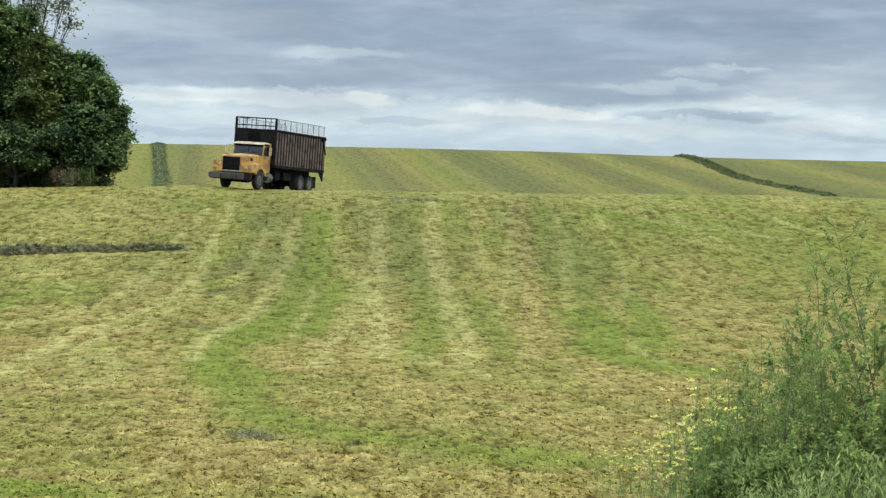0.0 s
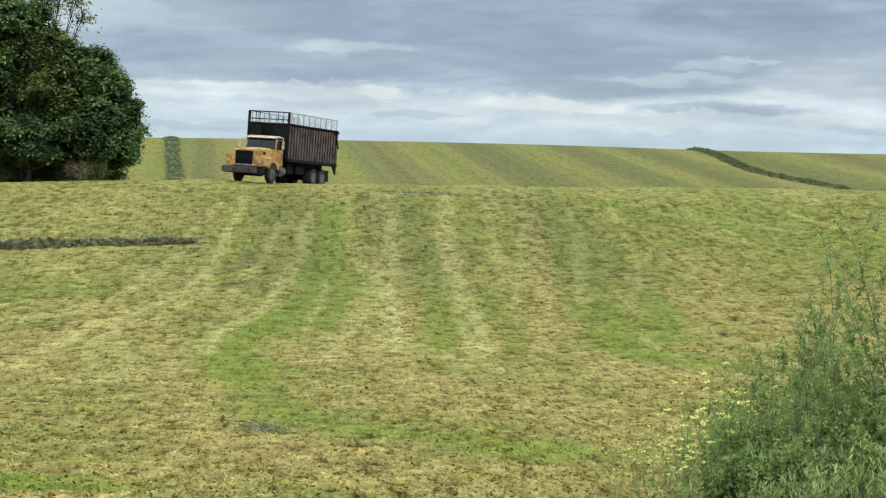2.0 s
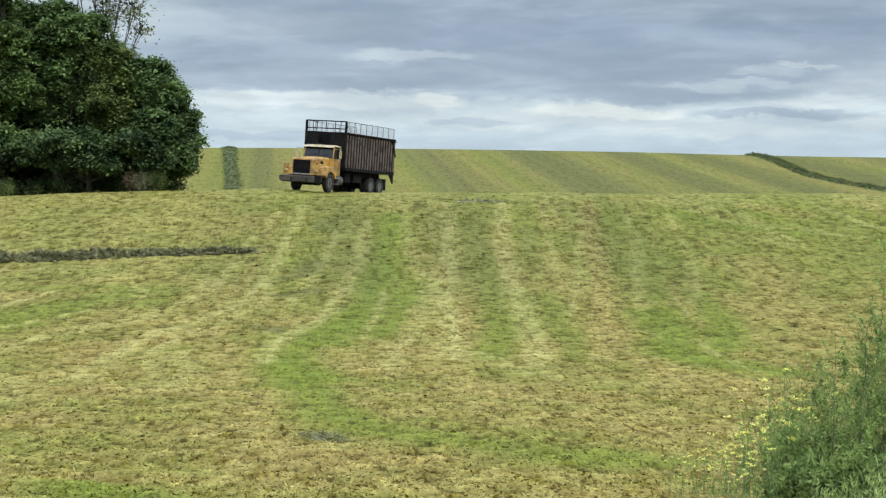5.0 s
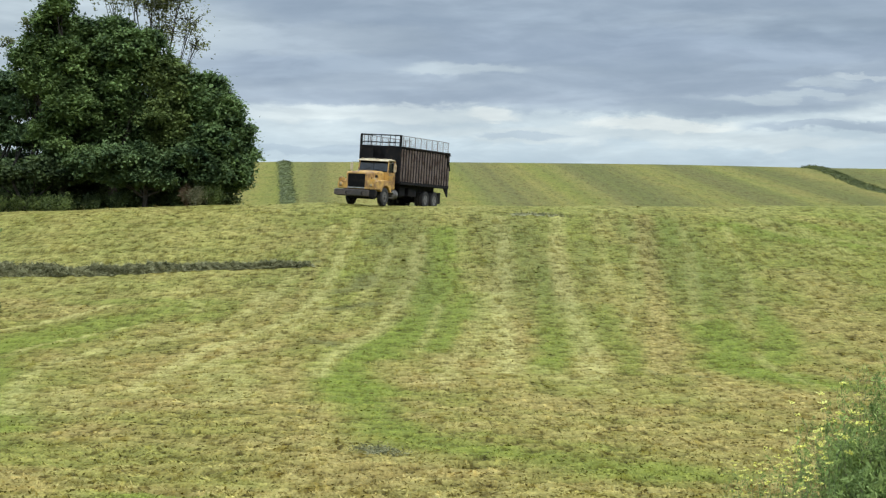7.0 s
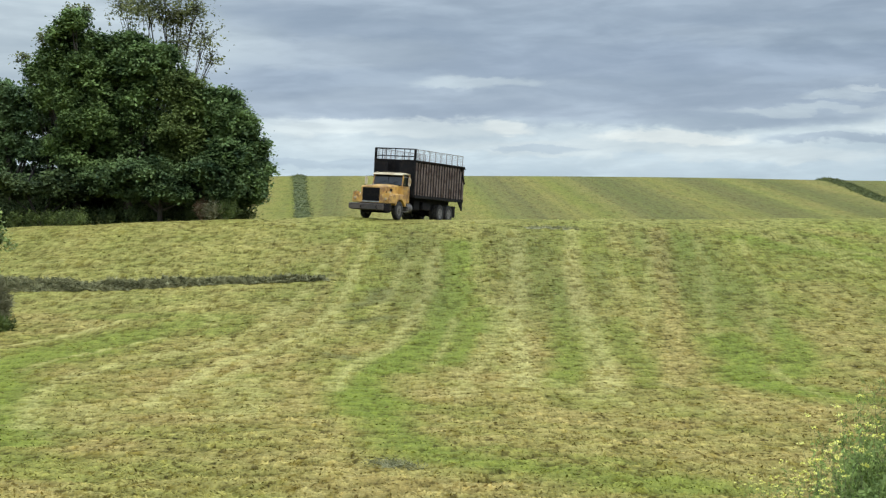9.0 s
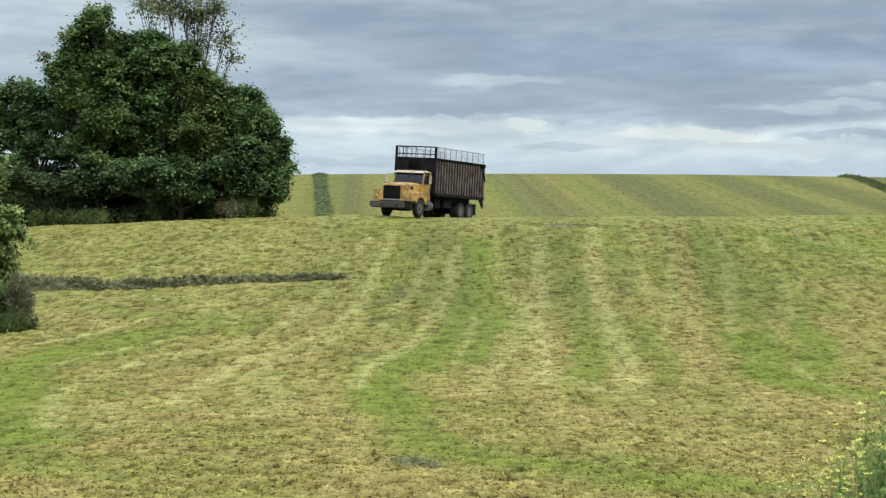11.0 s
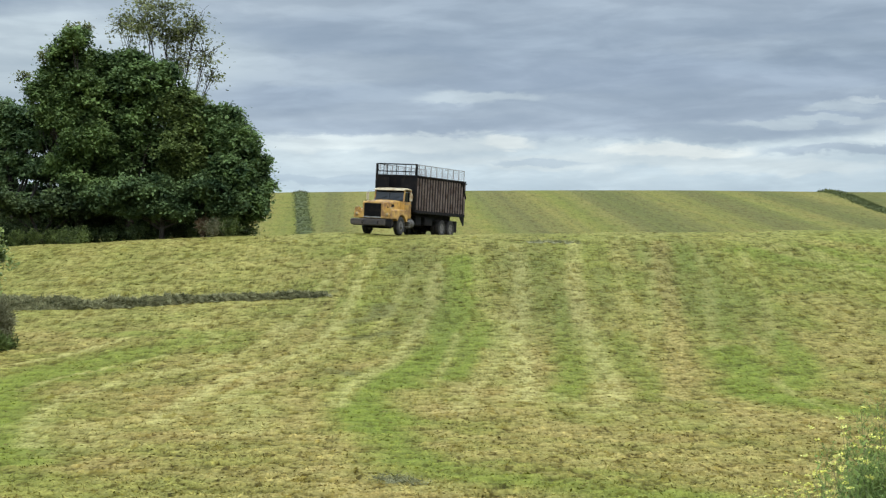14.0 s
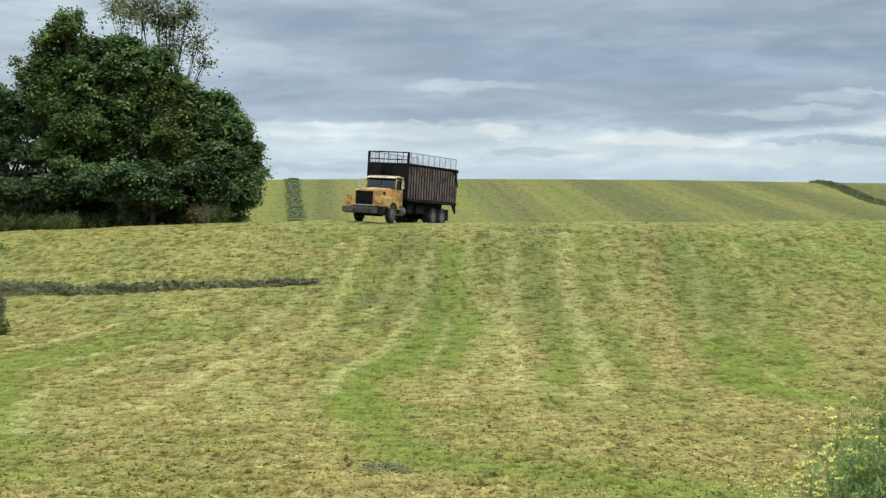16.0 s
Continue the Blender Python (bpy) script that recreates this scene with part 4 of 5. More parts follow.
tree(-16.9, 116.0, "tall thin-leaved tree rising over the thicket",
     [(-0.2, -0.9, 13.3, 1.9, 1.6, 1.5), (-1.9, 0.4, 13.8, 1.3, 1.1, 0.9), (1.2, -0.3, 12.7, 1.5, 1.3, 1.3), (2.5, -0.8, 13.3, 1.1, 1.0, 1.3), (3.1, 0.3, 11.6, 0.8, 0.7, 1.3), (3.4, 0.9, 10.4, 0.5, 0.5, 0.9), (0.7, -0.6, 14.7, 1.6, 1.3, 0.9), (-0.7, 0.3, 15.0, 1.2, 1.0, 0.6), (1.4, -0.4, 11.0, 1.1, 1.0, 1.1)], 5600, LEAF_THIN, 22, spread=0.75, per=5, hollow=0.2, leaf=0.20, trunk=0.15, twigs=12)
tree(-14.5, 112.5, "olive green tree hung with creepers",
     [(-0.2, 0.3, 7.8, 1.2, 1.1, 1.1), (0.3, 0.3, 6.5, 1.3, 1.1, 1.2), (-0.3, -0.4, 5.3, 1.4, 1.2, 1.3), (0.9, 0.5, 5.3, 1.1, 0.9, 1.2), (-0.1, 0.2, 3.9, 1.4, 1.2, 1.2)], 46000, LEAF_OLIVE, 25, leaf=0.21)
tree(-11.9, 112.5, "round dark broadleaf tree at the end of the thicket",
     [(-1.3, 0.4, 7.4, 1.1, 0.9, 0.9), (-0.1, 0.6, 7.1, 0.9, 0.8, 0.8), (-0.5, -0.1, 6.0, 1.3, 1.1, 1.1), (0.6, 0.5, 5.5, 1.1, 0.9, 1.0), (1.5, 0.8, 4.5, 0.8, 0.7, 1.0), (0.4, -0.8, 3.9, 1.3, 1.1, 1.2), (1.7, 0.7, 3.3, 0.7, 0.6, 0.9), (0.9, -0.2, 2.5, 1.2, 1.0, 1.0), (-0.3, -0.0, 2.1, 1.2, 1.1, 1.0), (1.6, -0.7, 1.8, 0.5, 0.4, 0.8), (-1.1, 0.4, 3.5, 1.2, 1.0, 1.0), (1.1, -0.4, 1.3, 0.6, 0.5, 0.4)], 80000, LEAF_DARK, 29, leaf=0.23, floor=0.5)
tree(-15.8, 110.8, "low spreading tree along the front of the thicket",
     [(-3.3, 0.4, 2.6, 1.6, 1.3, 0.7), (-1.1, -0.2, 3.0, 1.6, 1.3, 0.7), (0.7, 0.1, 2.8, 1.5, 1.3, 0.7), (2.7, -0.1, 3.1, 1.4, 1.2, 0.7), (3.4, 0.1, 2.1, 1.4, 1.2, 0.7), (-0.3, -0.3, 1.8, 1.6, 1.3, 0.5), (1.3, -0.3, 1.7, 1.2, 1.0, 0.5), (-2.1, 0.2, 2.0, 1.3, 1.1, 0.5)], 52000, LEAF_COOL, 30, leaf=0.22, trunk=0.16, floor=0.7)
tree(-25.8, 116.0, "cool green spreading tree at the back of the thicket",
     [(-0.8, 0.5, 8.6, 1.3, 1.1, 0.9), (0.9, 0.1, 8.1, 1.1, 1.0, 0.9), (-0.5, 0.8, 7.1, 1.5, 1.3, 0.9), (1.7, -0.6, 6.6, 1.2, 1.0, 0.9), (0.0, 0.7, 5.4, 1.6, 1.4, 0.8), (2.0, -0.7, 4.9, 1.2, 1.0, 0.9), (-1.7, 0.9, 6.2, 1.3, 1.1, 1.1), (-1.2, 0.2, 4.0, 1.3, 1.1, 0.6), (1.3, 0.2, 3.4, 1.2, 1.0, 0.5), (-3.4, 0.9, 7.7, 1.8, 1.5, 1.4), (-3.7, 0.6, 5.5, 1.8, 1.5, 1.4)], 84000, LEAF_BLUE, 24, leaf=0.22)
tree(-23.1, 111.6, "low tree at the foot of the thicket, shade put into its leaf colour",
     [(-2.7, -0.3, 2.8, 1.4, 1.1, 0.5), (-1.0, 0.3, 2.3, 1.2, 1.0, 0.5), (0.7, -0.3, 2.6, 1.2, 1.0, 0.6), (2.2, 0.3, 2.3, 1.2, 0.9, 0.5), (-4.4, -0.3, 2.6, 1.4, 1.1, 0.7)], 26000, LEAF_UNDER_SHADE, 33, leaf=0.22, trunk=0.12, floor=0.7)
tree(-20.2, 119.0, "dense dark tree added behind the thicket to fill its gaps",
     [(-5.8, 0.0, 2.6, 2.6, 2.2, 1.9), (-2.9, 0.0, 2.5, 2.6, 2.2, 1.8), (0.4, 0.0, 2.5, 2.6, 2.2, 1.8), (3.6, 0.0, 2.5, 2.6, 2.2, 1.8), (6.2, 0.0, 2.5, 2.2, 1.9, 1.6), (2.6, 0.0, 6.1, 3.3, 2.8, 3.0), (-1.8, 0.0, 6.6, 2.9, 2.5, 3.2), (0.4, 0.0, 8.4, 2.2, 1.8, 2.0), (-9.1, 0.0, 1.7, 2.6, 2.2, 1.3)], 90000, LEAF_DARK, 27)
tree(-18.4, 77.0, "small bushy tree at the edge of the field",
     [(-0.4, 0.0, 3.6, 1.3, 1.1, 1.4), (-1.3, 0.0, 5.2, 1.3, 1.1, 1.4), (-0.8, 0.0, 6.3, 1.0, 0.8, 1.1), (-2.2, 0.0, 3.5, 1.4, 1.2, 1.4), (0.2, 0.0, 4.2, 0.7, 0.6, 0.8), (-0.0, 0.0, 3.0, 0.9, 0.8, 0.8), (-0.2, 0.0, 2.2, 0.8, 0.7, 0.7), (-1.3, 0.0, 2.3, 1.2, 1.0, 0.9)], 30000, LEAF_SHRUB, 26, leaf=0.17, trunk=0.09, spread=0.26, floor=0.9)


def shrub(x, y, label, wide, high, count, mat, seed, leaf=0.12, category="shrub", name="shrub", droop=0.0, aspect=0.4):
    """A low bush: stems that fan out of the ground, leaves along them."""
    rng = np.random.default_rng(seed)
    root = thing(name, pose(x, y, float(land(x, y)) - 0.03), label, category)
    bm, pts = None, []
    for _ in range(11):
        a, lean = rng.uniform(0, 6.28), rng.uniform(0.1, 1.0)
        tip = Vector((math.cos(a) * wide * lean, math.sin(a) * wide * lean * 0.8, high * rng.uniform(0.6, 1.0) * (1.1 - 0.35 * lean)))
        bend = tip * 0.5 + Vector((0, 0, 0.12 * high))
        bm = tube([(0.05 * math.cos(a), 0.05 * math.sin(a), 0), bend, tip], [0.022, 0.014, 0.004], 4, bm)
        k = count // 11
        t = rng.random((k, 1)) ** 0.6
        p = (1 - t) ** 2 * 0 + 2 * t * (1 - t) * np.array(bend) + t * t * np.array(tip)
        pts.append(p + rng.normal(size=(k, 3)) * wide * 0.2)
    part("stems", bm, DRY if mat in (DRY, RUSSET) else STEM, root)
    pts = np.concatenate(pts)
    pts = pts[pts[:, 2] > 0.03]
    part("leaves", cards_mesh("leaves", pts, leaf * rng.uniform(0.6, 1.4, len(pts)), rng, aspect, droop), mat, root)
    return root


shrub(-28.1, 112.2, "low shrub along the edge of the thicket, crown shade put into its colour", 1.01, 1.59, 1500, LEAF_UNDER_SHADE, 100, 0.16)
shrub(-27.2, 111.0, "low shrub along the edge of the thicket, crown shade put into its colour", 0.96, 1.47, 1500, LEAF_UNDER_SHADE, 101, 0.16)
shrub(-26.0, 111.0, "low shrub along the edge of the thicket, crown shade put into its colour", 1.06, 1.57, 1500, LEAF_UNDER_SHADE, 102, 0.16)
shrub(-25.2, 111.6, "low shrub along the edge of the thicket, crown shade put into its colour", 1.16, 1.87, 1500, LEAF_UNDER_SHADE, 103, 0.16)
shrub(-24.6, 111.5, "low shrub along the edge of the thicket, crown shade put into its colour", 1.07, 1.48, 1500, LEAF_UNDER_SHADE, 104, 0.16)
shrub(-23.9, 111.8, "low shrub along the edge of the thicket, crown shade put into its colour", 1.15, 0.58, 1500, LEAF_UNDER_SHADE, 105, 0.16)
shrub(-22.7, 112.0, "low shrub along the edge of the thicket, crown shade put into its colour", 0.89, 1.00, 1500, LEAF_UNDER_SHADE, 106, 0.16)
shrub(-22.3, 112.3, "low shrub along the edge of the thicket, crown shade put into its colour", 1.08, 0.55, 1500, LEAF_UNDER_SHADE, 107, 0.16)
shrub(-21.1, 111.7, "low shrub along the edge of the thicket, crown shade put into its colour", 0.88, 0.71, 1500, LEAF_UNDER_SHADE, 108, 0.16)
shrub(-20.4, 112.2, "low shrub along the edge of the thicket, crown shade put into its colour", 0.86, 0.90, 1500, LEAF_UNDER_SHADE, 109, 0.16)
shrub(-19.1, 111.6, "low shrub along the edge of the thicket, crown shade put into its colour", 0.89, 0.71, 1500, LEAF_UNDER_SHADE, 110, 0.16)
shrub(-18.5, 112.2, "low shrub along the edge of the thicket, crown shade put into its colour", 1.00, 0.67, 1500, LEAF_UNDER_SHADE, 111, 0.16)
shrub(-17.2, 110.9, "low shrub along the edge of the thicket, crown shade put into its colour", 0.83, 0.97, 1500, LEAF_UNDER_SHADE, 112, 0.16)
shrub(-16.3, 111.5, "low shrub along the edge of the thicket, crown shade put into its colour", 0.96, 1.02, 1500, LEAF_UNDER_SHADE, 113, 0.16)
shrub(-15.9, 111.8, "low shrub along the edge of the thicket, crown shade put into its colour", 1.10, 0.89, 1500, LEAF_UNDER_SHADE, 114, 0.16)
shrub(-14.9, 112.0, "low shrub along the edge of the thicket, crown shade put into its colour", 0.89, 0.87, 1500, LEAF_UNDER_SHADE, 115, 0.16)
shrub(-13.8, 111.1, "low shrub along the edge of the thicket, crown shade put into its colour", 1.05, 0.74, 1500, LEAF_UNDER_SHADE, 116, 0.16)
shrub(-13.3, 112.2, "low shrub along the edge of the thicket, crown shade put into its colour", 0.96, 0.95, 1500, LEAF_UNDER_SHADE, 117, 0.16)
shrub(-12.0, 111.5, "low shrub along the edge of the thicket, crown shade put into its colour", 1.05, 1.02, 1500, LEAF_UNDER_SHADE, 118, 0.16)
shrub(-11.2, 112.5, "low shrub along the edge of the thicket, crown shade put into its colour", 1.12, 0.63, 1500, LEAF_UNDER_SHADE, 119, 0.16)
shrub(-13.3, 110.6, "reddish brown dead bush under the trees", 0.35, 1.3, 900, RUSSET, 140, 0.3, droop=-0.8, aspect=0.1)
shrub(-12.6, 109.9, "dry brown weeds under the trees", 0.9, 1.0, 600, DRY, 141, 0.3, droop=-0.8, aspect=0.1)
shrub(-11.6, 109.8, "dry brown weeds under the trees", 0.8, 0.9, 700, LEAF_OLIVE, 142, 0.3, droop=-0.8, aspect=0.1)
shrub(-24.5, 110.4, "rank olive weeds at the edge of the thicket", 0.6, 0.99, 700, LEAF_OLIVE, 150, 0.14)
shrub(-23.3, 110.4, "rank olive weeds at the edge of the thicket", 0.6, 1.04, 700, LEAF_OLIVE, 151, 0.14)
shrub(-22.4, 110.4, "rank olive weeds at the edge of the thicket", 0.6, 0.86, 700, LEAF_OLIVE, 152, 0.14)
shrub(-21.6, 110.4, "rank olive weeds at the edge of the thicket", 0.6, 0.92, 700, LEAF_OLIVE, 153, 0.14)
shrub(-20.6, 109.8, "low olive mound of weeds by the thicket", 1.3, 0.8, 1600, LEAF_OLIVE, 160, 0.13)
shrub(-18.1, 76.0, "rank green weeds below the small tree", 0.40, 1.89, 1400, LEAF_SHRUB, 170, 0.34, droop=-0.9, aspect=0.09)
shrub(-17.5, 75.5, "dry grey-brown weeds below the small tree", 0.40, 2.18, 1400, DRY, 171, 0.34, droop=-0.9, aspect=0.09)
shrub(-17.3, 76.0, "dry grey-brown weeds below the small tree", 0.40, 1.79, 1400, DRY, 172, 0.34, droop=-0.9, aspect=0.09)
shrub(-18.8, 76.0, "olive weeds below the small tree", 0.40, 1.84, 1400, LEAF_OLIVE, 173, 0.34, droop=-0.9, aspect=0.09)
shrub(-18.1, 74.0, "rank dark grass below the small tree", 0.6, 0.4, 1600, LEAF_OLIVE, 180, 0.32, droop=-0.8, aspect=0.1)
shrub(-17.5, 74.0, "rank dark grass below the small tree", 0.6, 0.4, 1600, LEAF_OLIVE, 181, 0.32, droop=-0.8, aspect=0.1)
shrub(-17.1, 74.4, "rank dark grass below the small tree", 0.6, 0.4, 1600, LEAF_OLIVE, 182, 0.32, droop=-0.8, aspect=0.1)
shrub(-18.8, 74.0, "rank dark grass below the small tree", 0.6, 0.4, 1600, LEAF_OLIVE, 183, 0.32, droop=-0.8, aspect=0.1)
shrub(-26.7, 115.5, "tall bush added behind the thicket to darken its gaps", 1.3, 2.6, 2600, LEAF_UNDER_SHADE, 190, 0.2)
shrub(-25.4, 115.5, "tall bush added behind the thicket to darken its gaps", 1.3, 2.6, 2600, LEAF_UNDER_SHADE, 191, 0.2)
shrub(-24.2, 115.5, "tall bush added behind the thicket to darken its gaps", 1.3, 2.6, 2600, LEAF_UNDER_SHADE, 192, 0.2)
shrub(-23.0, 115.5, "tall bush added behind the thicket to darken its gaps", 1.3, 2.6, 2600, LEAF_UNDER_SHADE, 193, 0.2)
shrub(-21.8, 114.6, "tall bush added behind the thicket to darken its gaps", 1.3, 2.3, 2600, LEAF_UNDER_SHADE, 194, 0.2)
shrub(-20.7, 115.0, "tall bush added behind the thicket to darken its gaps", 1.3, 2.4, 2600, LEAF_UNDER_SHADE, 195, 0.2)
shrub(-19.5, 114.6, "tall bush added behind the thicket to darken its gaps", 1.3, 2.6, 2600, LEAF_UNDER_SHADE, 196, 0.2)
shrub(-18.4, 115.0, "tall bush added behind the thicket to darken its gaps", 1.3, 2.3, 2600, LEAF_UNDER_SHADE, 197, 0.2)
shrub(-17.2, 114.6, "tall bush added behind the thicket to darken its gaps", 1.3, 2.4, 2600, LEAF_UNDER_SHADE, 198, 0.2)
shrub(-16.1, 115.0, "tall bush added behind the thicket to darken its gaps", 1.3, 2.6, 2600, LEAF_UNDER_SHADE, 199, 0.2)
shrub(-14.9, 114.6, "tall bush added behind the thicket to darken its gaps", 1.3, 2.3, 2600, LEAF_UNDER_SHADE, 200, 0.2)
shrub(-13.8, 115.0, "tall bush added behind the thicket to darken its gaps", 1.3, 2.4, 2600, LEAF_UNDER_SHADE, 201, 0.2)
shrub(-12.6, 114.6, "tall bush added behind the thicket to darken its gaps", 1.3, 2.6, 2600, LEAF_UNDER_SHADE, 202, 0.2)
shrub(-11.5, 115.0, "tall bush added behind the thicket to darken its gaps", 1.3, 2.3, 2600, LEAF_UNDER_SHADE, 203, 0.2)


# ---- tall weeds on the bank ----
def weed(seed, high, mat, bushy=1.0, leaf=0.05):
    """A tall branching weed: woody stem, ascending branches with side twigs, narrow leaves that thin out towards the tips."""
    rng = np.random.default_rng(seed)
    root = thing("tall_weed", pose(0, 0, 0), "tall grey-green branching weed on the field bank", "weed", "tall weeds on the bank")
    lean = rng.normal(size=2) * 0.09 * high
    kink = rng.normal(size=(2, 2)) * 0.018 * high
    at = lambda t: Vector((lean[0] * t * t + kink[0, 0] * math.sin(5 * t), lean[1] * t * t + kink[0, 1] * math.sin(4 * t), high * t))
    part("stem", tube([at(t / 7) for t in range(8)], [0.011, 0.010, 0.009, 0.0075, 0.006, 0.004, 0.0025, 0.0015], 5), WOODY, root, "brown woody stem")
    bm = None
    pts, dirs, size = [], [], []

    def clothe(p0, p1, p2, d, t, k):
        u = rng.random((k, 1)) ** 0.8
        pts.append((1 - u) ** 2 * np.array(p0) + 2 * u * (1 - u) * np.array(p1) + u * u * np.array(p2) + rng.normal(size=(k, 3)) * 0.010)
        dirs.append(rng.normal(size=(k, 3)) * 0.8 + np.array(d) * 0.6 + (0, 0, 0.5))
        size.append(leaf * rng.uniform(0.4, 1.3, k) * (1.5 - 0.9 * t))

    n = int(24 * bushy)
    for j in range(n):
        t = 0.10 + 0.88 * (j + rng.random()) / n
        a = j * 2.4 + rng.random()
        reach = (0.36 * (1 - t) ** 0.75 + 0.045) * bushy ** 0.4 * high * 0.75 * rng.uniform(0.55, 1.25)
        p0 = at(t)
        d = Vector((math.cos(a), math.sin(a), 0))
        p1 = p0 + d * reach * 0.50 + Vector((0, 0, reach * 0.35))
        p2 = p0 + d * reach * 0.85 + Vector((0, 0, reach * rng.uniform(0.8, 1.5)))
        bm = tube([p0, p1, p2], [0.0035, 0.0025, 0.001], 3, bm)
        clothe(p0, p1, p2, d, t, int((12 + 40 * reach) * (1.6 - 0.85 * t)))
        for _ in range(int(2 + 6 * reach)):
            u = rng.uniform(0.3, 0.95)
            q0 = p0.lerp(p1, u).lerp(p1.lerp(p2, u), u)
            e = (d + Vector(rng.normal(size=3)) * 0.7).normalized()
            q2 = q0 + (e * 0.22 + Vector((0, 0, 0.25))) * reach * rng.uniform(0.4, 1.1)
            q1 = q0.lerp(q2, 0.5) + e * 0.03 * reach
            bm = tube([q0, q1, q2], [0.0016, 0.0012, 0.0006], 3, bm)
            clothe(q0, q1, q2, e, t, int(12 * (1.5 - 0.7 * t)))
    tagged(part("branchwork", bm, WOODY, root), kind="stuff")
    part("leaves", cards_mesh("leaves", np.concatenate(pts), np.concatenate(size), rng, 0.40, 0.05, np.concatenate(dirs)), mat, root)
    return root


def leafy_clump(seed, high, mat, blades=240):
    """A clump of long narrow upright leaves."""
    rng = np.random.default_rng(seed)
    root = thing("leafy_weed", pose(0, 0, 0), "light green leafy weed clump at the foot of the bank", "weed", "leafy weeds")
    c, d, s = [], [], []
    bm = None
    for _ in range(14):
        a, r = rng.uniform(0, 6.28), rng.uniform(0, 0.2)
        foot = np.array((math.cos(a) * r, math.sin(a) * r, 0))
        tip = foot + np.array((math.cos(a) * 0.14, math.sin(a) * 0.14, 1)) * high * rng.uniform(0.6, 1)
        bm = tube([foot, tip], [0.006, 0.002], 4, bm)
        k = blades // 14
        t = rng.random((k, 1)) ** 0.7
        c.append(foot + (tip - foot) * t)
        b = rng.uniform(0, 6.28, k)
        d.append(np.stack([np.cos(b), np.sin(b), np.full(k, 1.35)], 1))
        s.append(rng.uniform(0.06, 0.14, k))
    tagged(part("stalkwork", bm, STEM, root), kind="stuff")
    part("leaves", cards_mesh("leaves", np.concatenate(c), np.concatenate(s), rng, 0.2, 0.0, np.concatenate(d)), mat, root)
    return root


def mustard(seed, high):
    """A thin branching plant with clusters of yellow flowers."""
    rng = np.random.default_rng(seed)
    root = thing("mustard_plant", pose(0, 0, 0), "wild mustard with small yellow flower clusters", "wildflower", "mustard on the bank")
    bm, heads, leaves = None, [], []
    for j in range(3 + seed % 3):
        a = j * 2.4 + rng.random()
        tip = Vector((math.cos(a) * rng.uniform(0.05, 0.30), math.sin(a) * rng.uniform(0.05, 0.30), high * rng.uniform(0.6, 1)))
        bm = tube([(0, 0, 0), Vector((tip.x * 0.3, tip.y * 0.3, tip.z * 0.55)), tip], [0.003, 0.002, 0.001], 4, bm)
        heads.append(np.array(tip) + rng.normal(size=(14, 3)) * (0.016, 0.016, 0.006))
        t = rng.random((14, 1))
        leaves.append(np.array(tip) * (0.9 * t) * (0.5, 0.5, 1) + rng.normal(size=(14, 3)) * 0.02)
    part("stem", bm, STEM, root)
    lf = np.concatenate(leaves)
    for hd in heads:
        part("flower_head", cards_mesh("flower_head", hd, rng.uniform(0.017, 0.029, len(hd)), rng, 0.95, flat=0.5), YELLOW, root, "yellow flower head")
    part("leaves", cards_mesh("leaves", lf, rng.uniform(0.03, 0.09, len(lf)), rng, 0.3, 0.1), LEAF_LIGHT, root)
    return root


def scatter(models, spots, seed, low=0.8, high=1.15):
    """Stands copies of the models on the ground, each turned and sized its own way; the first ones are the models themselves."""
    rng = np.random.default_rng(seed)
    for j, (x, y, s) in enumerate(spots):
        m = pose(x, y, float(land(x, y)) - 0.02, rng.normal() * 4, rng.normal() * 4, rng.uniform(0, 360))
        k = s * rng.uniform(low, high)
        if j < len(models):
            models[j].matrix_basis = m
            models[j].scale = (k, k, k)
        else:
            src = models[j % len(models)]
            ob = copy_thing(src, m)
            ob.scale = (k, k, k)


weeds = [weed(200 + j, 2.45, LEAF_WEED if j % 3 else LEAF_LIGHT, 0.9 + 0.25 * (j % 2)) for j in range(8)]
scatter(weeds, [(4.76, 16.00, 0.98), (5.20, 16.30, 1.05), (5.31, 15.90, 1.05), (4.67, 16.20, 0.79), (4.41, 15.70, 0.69), (4.42, 16.30, 0.71), (4.16, 16.00, 0.65), (4.09, 16.40, 0.57), (3.86, 16.10, 0.53), (3.60, 15.70, 0.39), (5.03, 15.40, 0.89), (4.74, 15.50, 0.62), (4.45, 15.20, 0.62), (4.19, 15.20, 0.56), (4.03, 15.30, 0.52), (3.86, 15.30, 0.44), (5.62, 16.20, 1.07), (5.81, 16.00, 1.05), (5.46, 15.30, 0.88), (3.69, 15.20, 0.38), (4.83, 17.00, 0.66)], 31, 0.97, 1.03)
for j, (x, y, high) in enumerate([(3.66, 15.40, 0.82), (3.88, 15.50, 0.84), (4.10, 15.60, 0.77), (4.27, 15.50, 0.82), (4.52, 15.70, 0.88), (4.66, 15.50, 0.89), (4.89, 15.60, 0.93), (5.08, 15.50, 0.98), (5.34, 15.60, 1.00), (5.59, 15.60, 1.02), (3.66, 14.90, 0.54), (3.85, 14.80, 0.59), (4.08, 14.80, 0.64), (4.32, 14.90, 0.61), (4.55, 14.80, 0.67), (4.81, 14.80, 0.72), (5.11, 14.90, 0.77)]):
    shrub(x, y, "dense dark green bush low on the field bank", 0.30, high, 2300, LEAF_BANK if j % 3 else LEAF_WEED, 260 + j, 0.058, "bush", "bank_bush", 0.1, 0.34)
